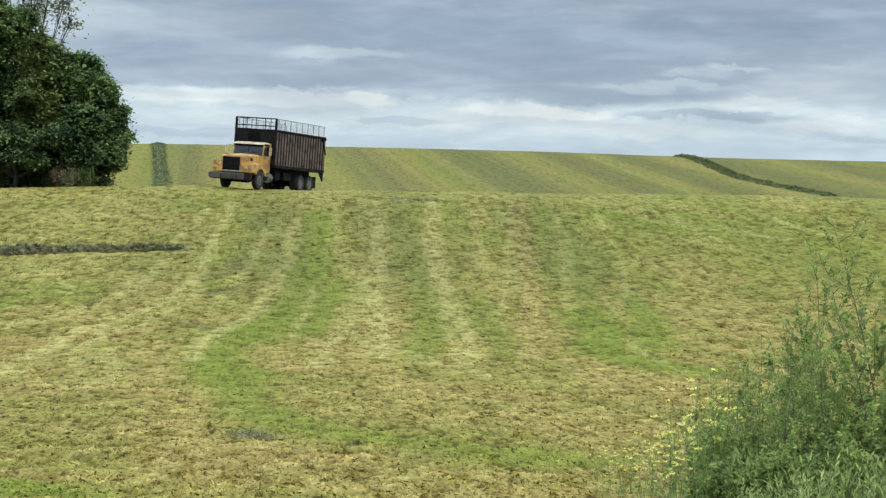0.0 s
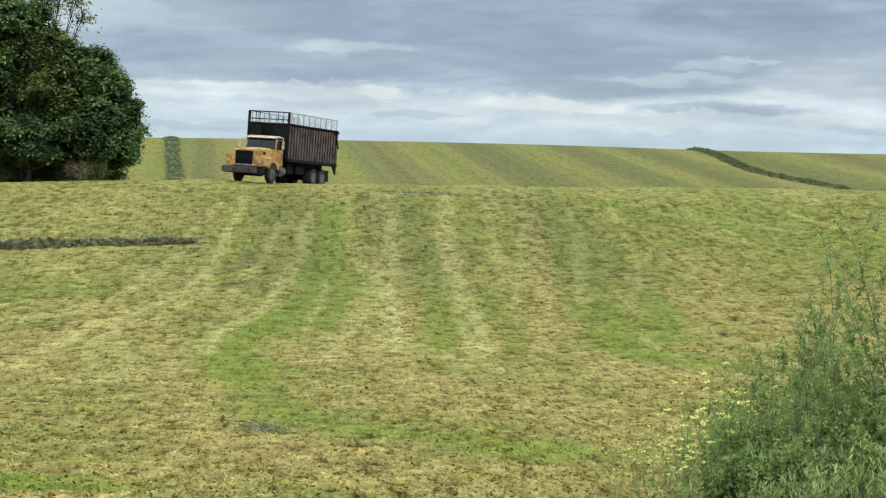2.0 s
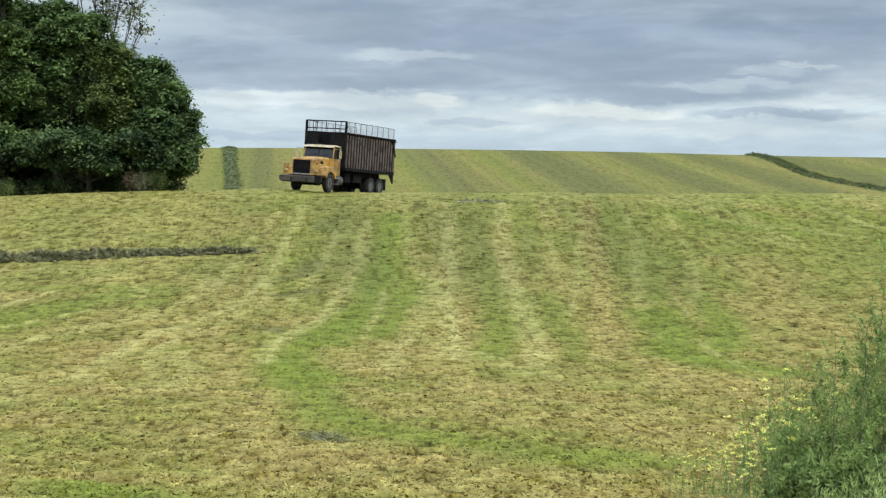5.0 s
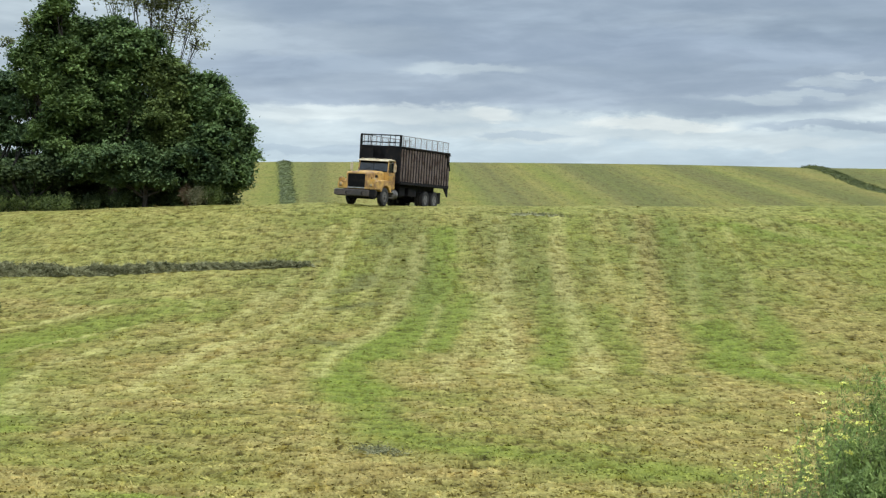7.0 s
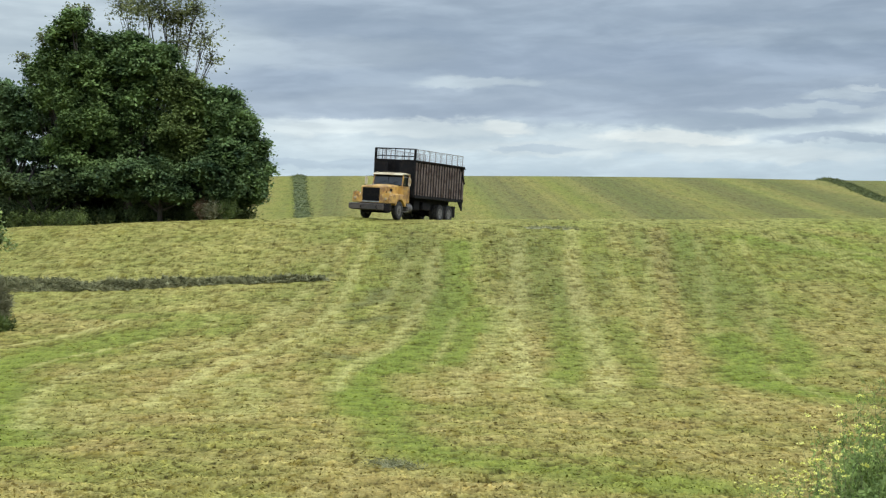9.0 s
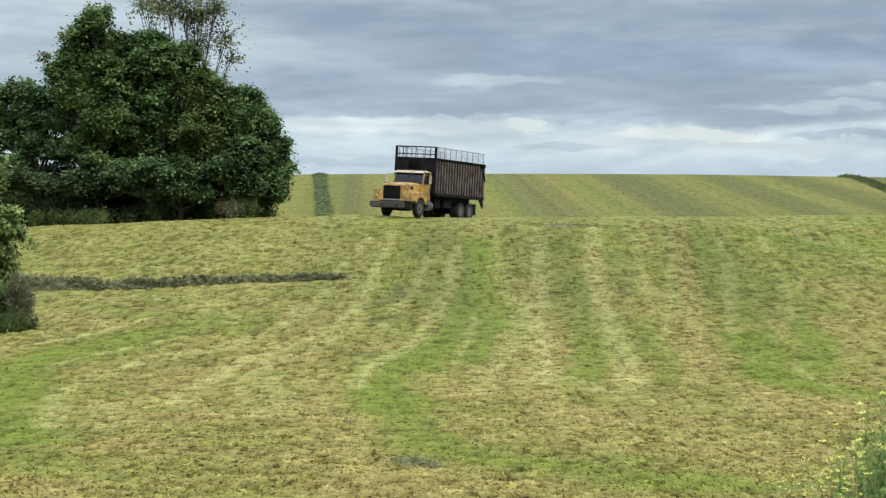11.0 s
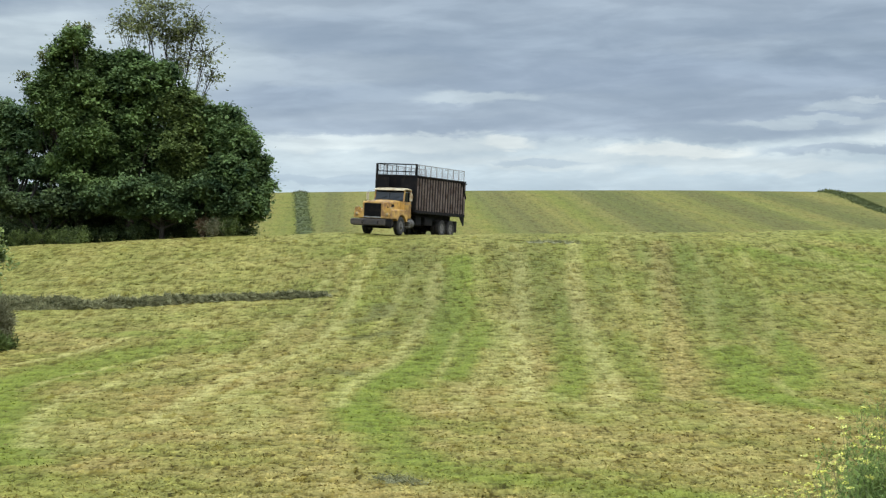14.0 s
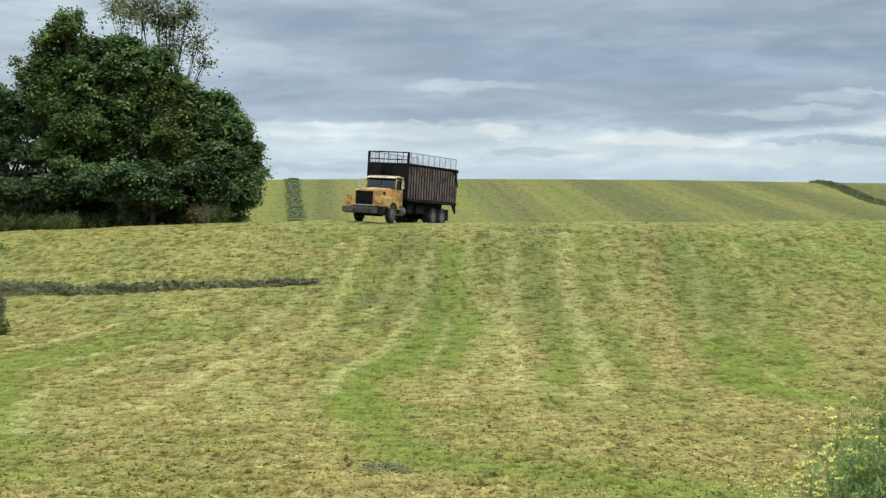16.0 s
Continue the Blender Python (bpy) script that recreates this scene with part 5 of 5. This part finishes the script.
scatter([mustard(230 + j, 1.25) for j in range(4)], [(2.76, 15.40, 0.42), (2.83, 15.20, 0.40), (3.00, 15.80, 0.50), (2.98, 15.30, 0.50), (2.98, 14.95, 0.60), (2.97, 14.55, 0.55), (3.14, 15.05, 0.75), (3.11, 14.65, 0.65), (3.10, 14.35, 0.60), (3.30, 15.05, 0.85), (3.27, 14.65, 0.75), (3.44, 15.15, 0.95), (3.41, 14.75, 0.85), (3.70, 15.55, 1.05), (3.81, 15.65, 1.12), (2.99, 14.15, 0.50), (3.15, 14.15, 0.55), (2.84, 14.15, 0.45), (4.25, 17.20, 1.20), (3.79, 16.60, 1.00), (3.34, 15.55, 0.90), (3.13, 18.00, 0.40), (3.37, 18.60, 0.45), (3.35, 17.80, 0.50), (3.62, 18.80, 0.45), (3.60, 18.20, 0.60), (3.58, 17.60, 0.62), (3.88, 18.90, 0.55), (3.80, 18.10, 0.70), (4.02, 18.60, 0.70), (3.95, 17.80, 0.85), (4.18, 18.40, 0.80), (4.10, 17.60, 0.95), (3.08, 17.40, 0.40)], 32, 0.9, 1.1)
scatter([leafy_clump(240 + j, 0.85, LEAF_PALE if j else LEAF_WEED) for j in range(3)], [(4.01, 14.30, 0.65), (4.17, 14.30, 0.70), (4.33, 14.20, 0.63), (4.54, 14.30, 0.73), (4.72, 14.30, 0.68), (4.91, 14.30, 0.76), (5.11, 14.30, 0.77), (3.97, 13.90, 0.47), (4.15, 13.90, 0.50), (4.37, 13.90, 0.47), (4.57, 13.90, 0.52), (4.77, 13.90, 0.55), (3.52, 14.20, 0.39), (3.65, 14.20, 0.44), (3.80, 14.10, 0.45)], 33, 0.9, 1.12)


# ---- the silage truck ----
YELLOW_PAINT = painted("worn_yellow_paint", (0.50, 0.295, 0.072), (0.20, 0.105, 0.045), 0.5, 0.45)
TAN_PAINT = painted("faded_tan_paint", (0.50, 0.43, 0.29), (0.30, 0.20, 0.10), 0.3, 0.5)
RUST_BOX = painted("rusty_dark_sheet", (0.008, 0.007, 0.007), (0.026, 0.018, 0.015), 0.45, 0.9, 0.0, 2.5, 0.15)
RUST_RIB = painted("rusty_rib", (0.195, 0.155, 0.140), (0.075, 0.050, 0.042), 0.42, 0.9, 0.0, 1.6, 0.2)
BLACK = painted("black_frame_paint", (0.007, 0.007, 0.008), (0.022, 0.017, 0.015), 0.3, 0.85, 0.0, 2.5, 0.15)
BUMPER = painted("scuffed_bumper_steel", (0.034, 0.030, 0.028), (0.085, 0.066, 0.054), 0.5, 0.7, 0.1)
RUBBER = painted("dusty_rubber", (0.011, 0.011, 0.012), (0.034, 0.030, 0.026), 0.5, 0.85, 0.0, 5)
RIM = painted("worn_rim", (0.17, 0.165, 0.16), (0.06, 0.05, 0.045), 0.6, 0.6, 0.3, 8)
ALLOY = painted("dull_aluminium", (0.34, 0.34, 0.34), (0.16, 0.14, 0.12), 0.45, 0.5, 0.4)
FENCE = painted("galvanised_fence", (0.36, 0.36, 0.37), (0.16, 0.13, 0.11), 0.5, 0.55, 0.3, 7)
GLASS, gt, gb = material("dark_cab_glass", 0.06)
gb.inputs["Base Color"].default_value = (0.012, 0.016, 0.019, 1)
gb.inputs["Transmission Weight"].default_value = 0.35
LAMP, lt_, lb_ = material("lamp_lens", 0.15)
lb_.inputs["Base Color"].default_value = (0.34, 0.27, 0.16, 1)
AMBER, at_, ab_ = material("amber_lens", 0.2)
ab_.inputs["Base Color"].default_value = (0.75, 0.30, 0.03, 1)


def wheel(parent, name, x, y, r, width, out, dual=False):
    """Tyre with a tread, and a dished rim with hub; out: +1 or -1, the side it faces."""
    w = part(name, lathe([(r * 0.30, -width / 2 * 0.5), (r * 0.30, width / 2 * 0.5)], 16), BLACK, parent)
    w.location = (x, y, r)
    for k, off in enumerate(((-0.5, 0.5) if dual else (0,))):
        o = off * (width + 0.03)
        h = width / 2
        ty_ = lathe([(r * 0.56, o - h * 0.8), (r * 0.66, o - h), (r * 0.90, o - h), (r * 0.985, o - h * 0.8), (r, o - h * 0.35), (r, o + h * 0.35), (r * 0.985, o + h * 0.8), (r * 0.90, o + h), (r * 0.66, o + h), (r * 0.56, o + h * 0.8)], 32)
        for j in range(26):
            a = 2 * math.pi * j / 26
            box(-0.03, 0.03, o - h * 0.85, o + h * 0.85, r - 0.012, r + 0.014, 0, ty_, Matrix.Rotation(a, 4, "Y"))
        part("tyre", ty_, RUBBER, w, smooth=False)
        face = out * (h * (0.2 if dual else 0.75)) + o
        rim = lathe([(r * 0.57, o - h * 0.85), (r * 0.57, o + h * 0.85)], 28)
        lathe([(r * 0.57, face), (r * 0.50, face - out * 0.02), (r * 0.40, face - out * 0.05), (r * 0.24, face - out * 0.04), (r * 0.22, face + out * 0.07), (r * 0.10, face + out * 0.09), (0.01, face + out * 0.09)], 24, "Y", rim)
        for j in range(8):
            a = 2 * math.pi * j / 8
            lathe([(0.02, face - 0.03), (0.02, face + out * 0.01), (0.004, face + out * 0.015)], 6, "Y", (b2 := bmesh.new()))
            joined(rim, b2, Matrix.Translation((r * 0.32 * math.cos(a), 0, r * 0.32 * math.sin(a))))
        part("rim", rim, RIM, w)
    return w


def silage_truck(m):
    """Length runs along -x from the bumper at x = 0; +y is the driver's side."""
    t = thing("silage_truck", m, "old yellow conventional truck with rusty high-sided silage box", "truck")
    # chassis
    for s in (-1, 1):
        part("frame_rail", box(-10.4, -0.2, s * 0.43 - 0.05, s * 0.43 + 0.05, 0.72, 0.98, 0.012), BLACK, t)
    for x in (-1.65, -7.58, -8.95):
        part("axle", tube([(x, -1.0, 0.5), (x, 1.0, 0.5)], 0.09, 10), BLACK, t)
    part("bumper", loft([[(0.02, y, z0), (0.10, y, z0 + 0.05), (0.10, y, z1 - 0.04), (0.02, y, z1), (-0.16, y, z1), (-0.16, y, z0)] for y, z0, z1 in ((-1.32, 0.52, 0.84), (-1.15, 0.46, 0.86), (1.15, 0.46, 0.86), (1.32, 0.52, 0.84))], bevel=0.008), BUMPER, t, "thick scuffed dark steel bumper")
    for s in (-1, 1):
        part("tow_hook", tube([(0.10, s * 0.5, 0.58), (0.22, s * 0.5, 0.60), (0.22, s * 0.5, 0.70), (0.10, s * 0.5, 0.72)], 0.025, 6), BLACK, t)
    # bonnet: tapers to the grille, rounded shoulders
    def bonnet_ring(x, half, z0, z1, crown):
        return [(x, -half, z0), (x, -half, z1 - 0.08), (x, -half * 0.94, z1 - 0.015), (x, -half * 0.4, z1 + crown), (x, half * 0.4, z1 + crown), (x, half * 0.94, z1 - 0.015), (x, half, z1 - 0.08), (x, half, z0)]
    part("bonnet", loft([bonnet_ring(-0.12, 0.66, 0.90, 1.83, 0.02), bonnet_ring(-0.20, 0.70, 0.90, 1.90, 0.03), bonnet_ring(-1.1, 0.80, 0.90, 1.96, 0.03), bonnet_ring(-1.93, 0.90, 0.90, 2.02, 0.03)], bevel=0.012), YELLOW_PAINT, t, "worn yellow bonnet")
    grille = part("grille", box(-0.13, -0.085, -0.55, 0.55, 1.00, 1.78, 0.02), BLACK, t, "black radiator grille")
    for j in range(9):
        part("bar", box(-0.085, -0.065, -0.50, 0.50, 1.06 + j * 0.08, 1.085 + j * 0.08, 0.004), BLACK, grille)
    part("grille_trim", box(-0.11, -0.06, -0.56, 0.56, 0.93, 0.995, 0.012), ALLOY, t, "pale metal strip below the grille")
    for s in (-1, 1):
        # wing with a rounded arch over the front wheel
        ring = lambda x, z0, z1: [(x, s * 0.62, z0), (x, s * 0.62, z1), (x, s * 1.08, z1), (x, s * 1.19, z1 - 0.07), (x, s * 1.21, z0 + 0.02), (x, s * 1.19, z0)]
        rings = [ring(-0.10, 0.92, 1.30), ring(-0.16, 0.90, 1.42), ring(-0.80, 0.92, 1.47)]
        for k in range(7):
            a = math.pi * (0.86 - 0.72 * k / 6)
            rings.append(ring(-1.65 + 0.66 * -math.cos(math.pi - a) * -1, 0.52 + 0.66 * math.sin(a), 1.50))
        rings = sorted(rings, key=lambda q: -q[0][0]) + [ring(-2.42, 0.78, 1.50)]
        part("wing", loft(rings, bevel=0.01), YELLOW_PAINT, t, "worn yellow front wing")
        h = part("headlight_housing", lathe([(0.12, -0.14), (0.125, -0.06), (0.11, -0.045)], 20, "X"), YELLOW_PAINT, t)
        h.location = (0.0, s * 0.98, 1.14)
        part("headlight", lathe([(0.085, -0.05), (0.070, -0.03), (0.035, -0.02), (0.01, -0.018)], 18, "X"), LAMP, h, "round clear headlight")
        part("indicator", box(-0.10, -0.06, s * 1.0 - 0.06, s * 1.0 + 0.06, 1.36, 1.42, 0.008), AMBER, t)
        # cab steps and tank
        part("step", box(-2.15, -1.95, s * 0.75 if s > 0 else -1.2, 1.2 if s > 0 else -0.75, 0.48, 0.52, 0.008), ALLOY, t)
        # side of the bonnet: vent, latch and a rub strip
        part("bonnet_vent", box(-1.25, -0.95, s * 0.815 - 0.012, s * 0.815 + 0.012, 1.62, 1.78, 0.006), BLACK, t, "dark vent in the bonnet side")
        part("bonnet_latch", box(-0.58, -0.50, s * 0.765 - 0.02, s * 0.765 + 0.02, 1.50, 1.62, 0.008), BLACK, t)
        part("lamp_pod", box(-0.30, -0.06, s * 0.98 - 0.17, s * 0.98 + 0.17, 1.26, 1.52, 0.03), YELLOW_PAINT, t, "square yellow lamp pod")
        part("wing_marker", box(-0.42, -0.28, s * 1.08 - 0.05, s * 1.08 + 0.05, 1.50, 1.59, 0.015), TAN_PAINT, t)
    part("bonnet_ornament", loft([[(x, -0.02, 1.90), (x, 0.02, 1.90), (x, 0.012, 1.90 + h), (x, -0.012, 1.90 + h)] for x, h in ((-0.22, 0.10), (-0.30, 0.12), (-0.40, 0.04))]), ALLOY, t)
    # cab shell with real window openings: posts, sills, roof, back
    cab = part("cab", box(-2.55, -1.52, -1.02, 1.02, 0.98, 1.98, 0.03), YELLOW_PAINT, t, "worn yellow cab")
    part("cab_back", box(-2.55, -2.47, -1.02, 1.02, 1.985, 2.66, 0.02), YELLOW_PAINT, t)
    for s in (-1, 1):
        part("door_post", box(-2.49, -2.36, s * 0.97 - 0.045, s * 0.97 + 0.045, 1.985, 2.66, 0.012), YELLOW_PAINT, t)
        part("windscreen_post", tube([(-1.56, s * 0.97, 1.97), (-1.74, s * 0.93, 2.68)], 0.042, 8), YELLOW_PAINT, t)
        door = part("door", box(-2.46, -1.62, s * 1.035 - 0.022, s * 1.035 + 0.022, 1.05, 1.975, 0.015), YELLOW_PAINT, t)
        part("side_window", box(-2.37, -1.72, s * 0.985 - 0.008, s * 0.985 + 0.008, 1.98, 2.60), GLASS, door, "dark side window")
        part("handle", box(-2.38, -2.22, s * 1.075 - 0.018, s * 1.075 + 0.018, 1.66, 1.70, 0.008), ALLOY, door)
        part("vent_post", box(-1.93, -1.90, s * 0.985 - 0.02, s * 0.985 + 0.02, 1.98, 2.62), BLACK, door)
        # west-coast mirror on a frame
        mir = part("mirror", box(-1.62, -1.56, s * 1.42 - 0.09, s * 1.42 + 0.09, 2.02, 2.46, 0.02), TAN_PAINT, t, "tall mirror on a tube frame")
        part("mirror_arm", tube([(-1.68, s * 1.0, 2.52), (-1.60, s * 1.42, 2.54), (-1.60, s * 1.42, 1.86), (-1.62, s * 1.03, 1.80)], 0.014, 6), ALLOY, mir)
    for s in (-1, 1):
        gl = bmesh.new()
        y0, y1 = (0.02, 0.94) if s > 0 else (-0.94, -0.02)
        loft([[(-1.57, y0, 2.03), (-1.57, y1, 2.03), (-1.72, y1 * 0.985, 2.655), (-1.72, y0, 2.655)], [(-1.585, y0, 2.03), (-1.585, y1, 2.03), (-1.735, y1 * 0.985, 2.655), (-1.735, y0, 2.655)]], gl)
        part("windscreen", gl, GLASS, t, "flat split windscreen")
    part("windscreen_bar", tube([(-1.565, 0, 2.0), (-1.72, 0, 2.63)], 0.013, 6), BLACK, t)
    part("dashboard", box(-1.95, -1.60, -0.9, 0.9, 1.985, 2.06, 0.02), BLACK, t)
    for y in (-0.5, 0.5):
        part("seat", loft([[(-2.40, y - 0.24, 1.985), (-2.22, y - 0.24, 1.985), (-2.28, y - 0.22, 2.50), (-2.40, y - 0.22, 2.50)], [(-2.40, y + 0.24, 1.985), (-2.22, y + 0.24, 1.985), (-2.28, y + 0.22, 2.50), (-2.40, y + 0.22, 2.50)]], bevel=0.02), BLACK, t)
    roof = part("roof", loft([[(x, -w, z0), (x, -w, z0 + 0.05), (x, -w * 0.8, z1), (x, w * 0.8, z1), (x, w, z0 + 0.05), (x, w, z0)] for x, w, z0, z1 in ((-1.64, 0.98, 2.665, 2.71), (-1.74, 1.02, 2.67, 2.75), (-2.3, 1.03, 2.665, 2.79), (-2.58, 1.01, 2.665, 2.75))], bevel=0.01), TAN_PAINT, t, "faded tan cab roof")
    part("sun_visor", loft([[(-1.46, -0.98, 2.615), (-1.46, 0.98, 2.615), (-1.68, 0.98, 2.69), (-1.68, -0.98, 2.69)], [(-1.46, -0.98, 2.64), (-1.46, 0.98, 2.64), (-1.68, 0.98, 2.715), (-1.68, -0.98, 2.715)]], bevel=0.004), TAN_PAINT, roof, "pale sun visor over the windscreen")
    for y in (-0.45, 0.35):
        part("wiper", tube([(-1.545, y - 0.28, 2.06), (-1.58, y + 0.05, 2.16), (-1.60, y + 0.30, 2.26)], 0.012, 5), BLACK, t)
    for y in (-0.75, -0.22, 0, 0.22, 0.75):
        part("marker_light", box(-1.72, -1.62, y - 0.035, y + 0.035, 2.745, 2.79, 0.01), TAN_PAINT, roof)
    part("air_cleaner", lathe([(0.05, 1.52), (0.12, 1.55), (0.12, 1.86), (0.09, 1.90), (0.09, 1.95), (0.03, 1.96)], 16, "Z"), BLACK, t).location = (-1.30, -1.0, 0)
    part("exhaust_stack", tube([(-3.08, -0.9, 0.9), (-3.08, -0.9, 2.5), (-3.10, -0.9, 2.62)], 0.06, 10), ALLOY, t)
    part("fuel_tank", lathe([(0.02, -3.55), (0.27, -3.55), (0.30, -3.50), (0.30, -2.90), (0.27, -2.85), (0.02, -2.85)], 20, "X"), RIM, t, "dull cylindrical fuel tank").location = (0, 0.86, 0.72)
    part("underside_block", box(-1.05, -0.75, -0.85, 0.85, 0.34, 0.70, 0.03), BLACK, t)
    part("engine_sump", box(-1.5, -0.5, -0.32, 0.32, 0.45, 0.9, 0.06), BLACK, t)
    part("radiator_support", box(-0.45, -0.18, -0.75, 0.75, 0.50, 0.92, 0.03), BLACK, t)
    part("gearbox", lathe([(0.12, -3.2), (0.24, -2.9), (0.28, -2.2), (0.34, -1.6), (0.30, -1.5)], 14, "X"), BLACK, t).location = (0, 0, 0.72)
    part("drive_shaft", tube([(-3.2, 0, 0.70), (-7.3, 0, 0.58)], 0.06, 10), BLACK, t)
    for x in (-7.58, -8.95):
        part("differential", lathe([(0.05, x - 0.30), (0.24, x - 0.18), (0.27, x), (0.24, x + 0.18), (0.08, x + 0.34)], 14, "X"), BLACK, t).location = (0, 0, 0.53)
    for s in (-1, 1):
        part("leaf_spring", tube([(-0.9, s * 0.5, 0.62), (-1.65, s * 0.5, 0.52), (-2.4, s * 0.5, 0.64)], 0.055, 6), BLACK, t)
        part("rear_spring", tube([(-7.3, s * 0.52, 0.66), (-8.27, s * 0.52, 0.82), (-9.25, s * 0.52, 0.66)], 0.075, 6), BLACK, t)
        part("side_step", box(-2.85, -2.45, s * 1.02 - 0.12, s * 1.02 + 0.12, 0.80, 0.84, 0.01), ALLOY, t)
        part("grab_rail", tube([(-3.02, s * 1.08, 1.25), (-3.02, s * 1.10, 2.1)], 0.014, 6), ALLOY, t)
    part("number_plate", box(0.105, 0.115, -0.74, -0.50, 0.61, 0.73), BUMPER, t)
    part("bumper_end", box(-0.10, 0.13, 0.96, 1.34, 0.44, 0.88, 0.02), BLACK, t)
    part("battery_box", box(-3.4, -2.8, -1.12, -0.62, 0.5, 0.95, 0.02), BLACK, t)
    # wheels
    for s in (-1, 1):
        wheel(t, "front_wheel", -1.65, s * 1.02, 0.53, 0.30, s)
        for x in (-7.58, -8.95):
            wheel(t, "rear_wheel", x, s * 0.93, 0.53, 0.27, s, True)
        part("mud_flap", box(-9.78, -9.75, s * 0.93 - 0.31, s * 0.93 + 0.31, 0.35, 1.05), RUBBER, t)
    # silage box
    b0, b1, hw, z0, z1 = -3.22, -10.62, 1.30, 1.50, 3.50
    part("box_floor", box(b1, b0, -hw, hw, z0 - 0.16, z0, 0.01), BLACK, t)
    for s in (-1, 1):
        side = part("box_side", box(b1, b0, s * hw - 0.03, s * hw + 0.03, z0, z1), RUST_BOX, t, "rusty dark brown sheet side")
        for j in range(19):
            x = b0 - 0.12 - j * (b0 - b1 - 0.24) / 18
            part("rib", loft([[(x - 0.030, s * (hw + 0.03), z), (x - 0.022, s * (hw + 0.10), z), (x + 0.022, s * (hw + 0.10), z), (x + 0.030, s * (hw + 0.03), z)] for z in (z0 + 0.02, z1 - 0.06)]), RUST_RIB, side)
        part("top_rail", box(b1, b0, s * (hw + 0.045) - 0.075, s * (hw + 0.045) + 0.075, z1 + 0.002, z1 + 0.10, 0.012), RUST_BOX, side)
        part("bottom_rail", box(b1, b0, s * (hw + 0.05) - 0.06, s * (hw + 0.05) + 0.06, z0 - 0.16, z0 + 0.015, 0.01), BLACK, side)
    part("subframe", box(-9.6, -3.4, -0.85, 0.85, 1.0, z0 - 0.165, 0.02), BLACK, t)
    part("hydraulic_tank", box(-4.6, -3.75, 0.62, 1.12, 0.62, 1.20, 0.04), BLACK, t)
    part("tool_box", box(-6.2, -5.0, 0.70, 1.15, 0.66, 1.15, 0.03), BLACK, t)
    # front wall with a dark opening behind the cab roof
    front = part("box_front", box(b0, b0 + 0.06, -hw, hw, z0, 2.86), BLACK, t, "dark front wall with an opening")
    for y0, y1 in ((-hw, -0.50), (0.30, hw)):
        part("front_panel", box(b0, b0 + 0.06, y0, y1, 2.863, z1 + 0.1), BLACK, front)
    part("front_rail", box(b0 - 0.01, b0 + 0.09, -hw, hw, z1 - 0.02, z1 + 0.09, 0.01), BLACK, front)
    for y in (-hw, hw):
        part("corner_post", box(b0 - 0.02, b0 + 0.11, y - 0.06, y + 0.06, z0 - 0.1, z1 + 0.76, 0.012), BLACK, front)
    part("opening_backing", box(b0 - 0.62, b0 - 0.56, -hw + 0.04, hw - 0.04, z0 + 0.01, z1 + 0.06), BLACK, front)
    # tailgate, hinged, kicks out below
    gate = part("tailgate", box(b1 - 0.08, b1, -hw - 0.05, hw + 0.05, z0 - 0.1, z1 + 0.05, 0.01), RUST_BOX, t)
    for s in (-1, 1):
        part("brace", tube([(b1 - 0.02, s * (hw + 0.12), z1 - 0.05), (b1 + 0.62, s * (hw + 0.12), z1 - 0.05), (b1 - 0.02, s * (hw + 0.12), z1 - 1.0)], 0.045, 6), BLACK, gate)
        part("skirt", loft([[(b1 - 0.05, y, z0 - 0.05), (b1 + 0.7, y, z0 - 0.05), (b1 + 0.55, y, z0 - 0.20), (b1 - 0.02, y, z0 - 0.70), (b1 - 0.09, y, z0 - 0.66)] for y in (s * hw - 0.03, s * hw + 0.03)]), BLACK, gate)
    # open fence above the box
    zf = z1 + 0.74
    def rail(name, a, b, r, mat, parent):
        return part(name, tube([a, b], r, 6), mat, parent)
    fr = rail("fence_rail", (b0 + 0.04, -hw, zf), (b0 + 0.04, hw, zf), 0.036, BLACK, t)
    rail("rail", (b0 + 0.04, -hw, z1 + 0.30), (b0 + 0.04, hw, z1 + 0.30), 0.030, BLACK, fr)
    for y in (-0.86, -0.62, -0.02, 0.58, 0.94):
        rail("post", (b0 + 0.04, y, z1 + 0.08), (b0 + 0.04, y, zf), 0.022, BLACK, fr)
    for s in (-1, 1):
        sr = rail("fence_rail", (b0, s * hw, zf), (b1 + 0.15, s * hw, zf), 0.026, FENCE, t)
        for j in range(9):
            x = b0 - 0.35 - j * (b0 - b1 - 0.5) / 8
            rail("post", (x, s * hw, z1 + 0.08), (x, s * hw, zf), 0.024, FENCE, sr)
        wires = None
        for k in range(5):
            z = z1 + 0.2 + k * 0.11
            wires = tube([(b0, s * hw, z), (b1 + 0.15, s * hw, z)], 0.007, 4, wires)
        for j in range(40):
            x = b0 - j * (b0 - b1 - 0.15) / 40
            wires = tube([(x, s * hw, z1 + 0.08), (x, s * hw, zf)], 0.005, 4, wires)
        part("wire_mesh", wires, FENCE, sr, "thin wire mesh")
    # the cab stands behind the long bonnet
    for ob in t.children:
        if ob.name.split(".")[0] in ("cab", "cab_back", "door_post", "windscreen_post", "door", "mirror", "windscreen", "windscreen_bar", "dashboard", "seat", "roof", "step", "wiper"):
            ob.location.x -= 0.50
            ob.location.y += 0.10
    return t


truck = silage_truck(pose(-3.17, 107.6, float(land(-1.4, 110.5)) + 0.03, 0, 0, -114) @ pose(0, 0, 0, -3.2, -0.4, 0))
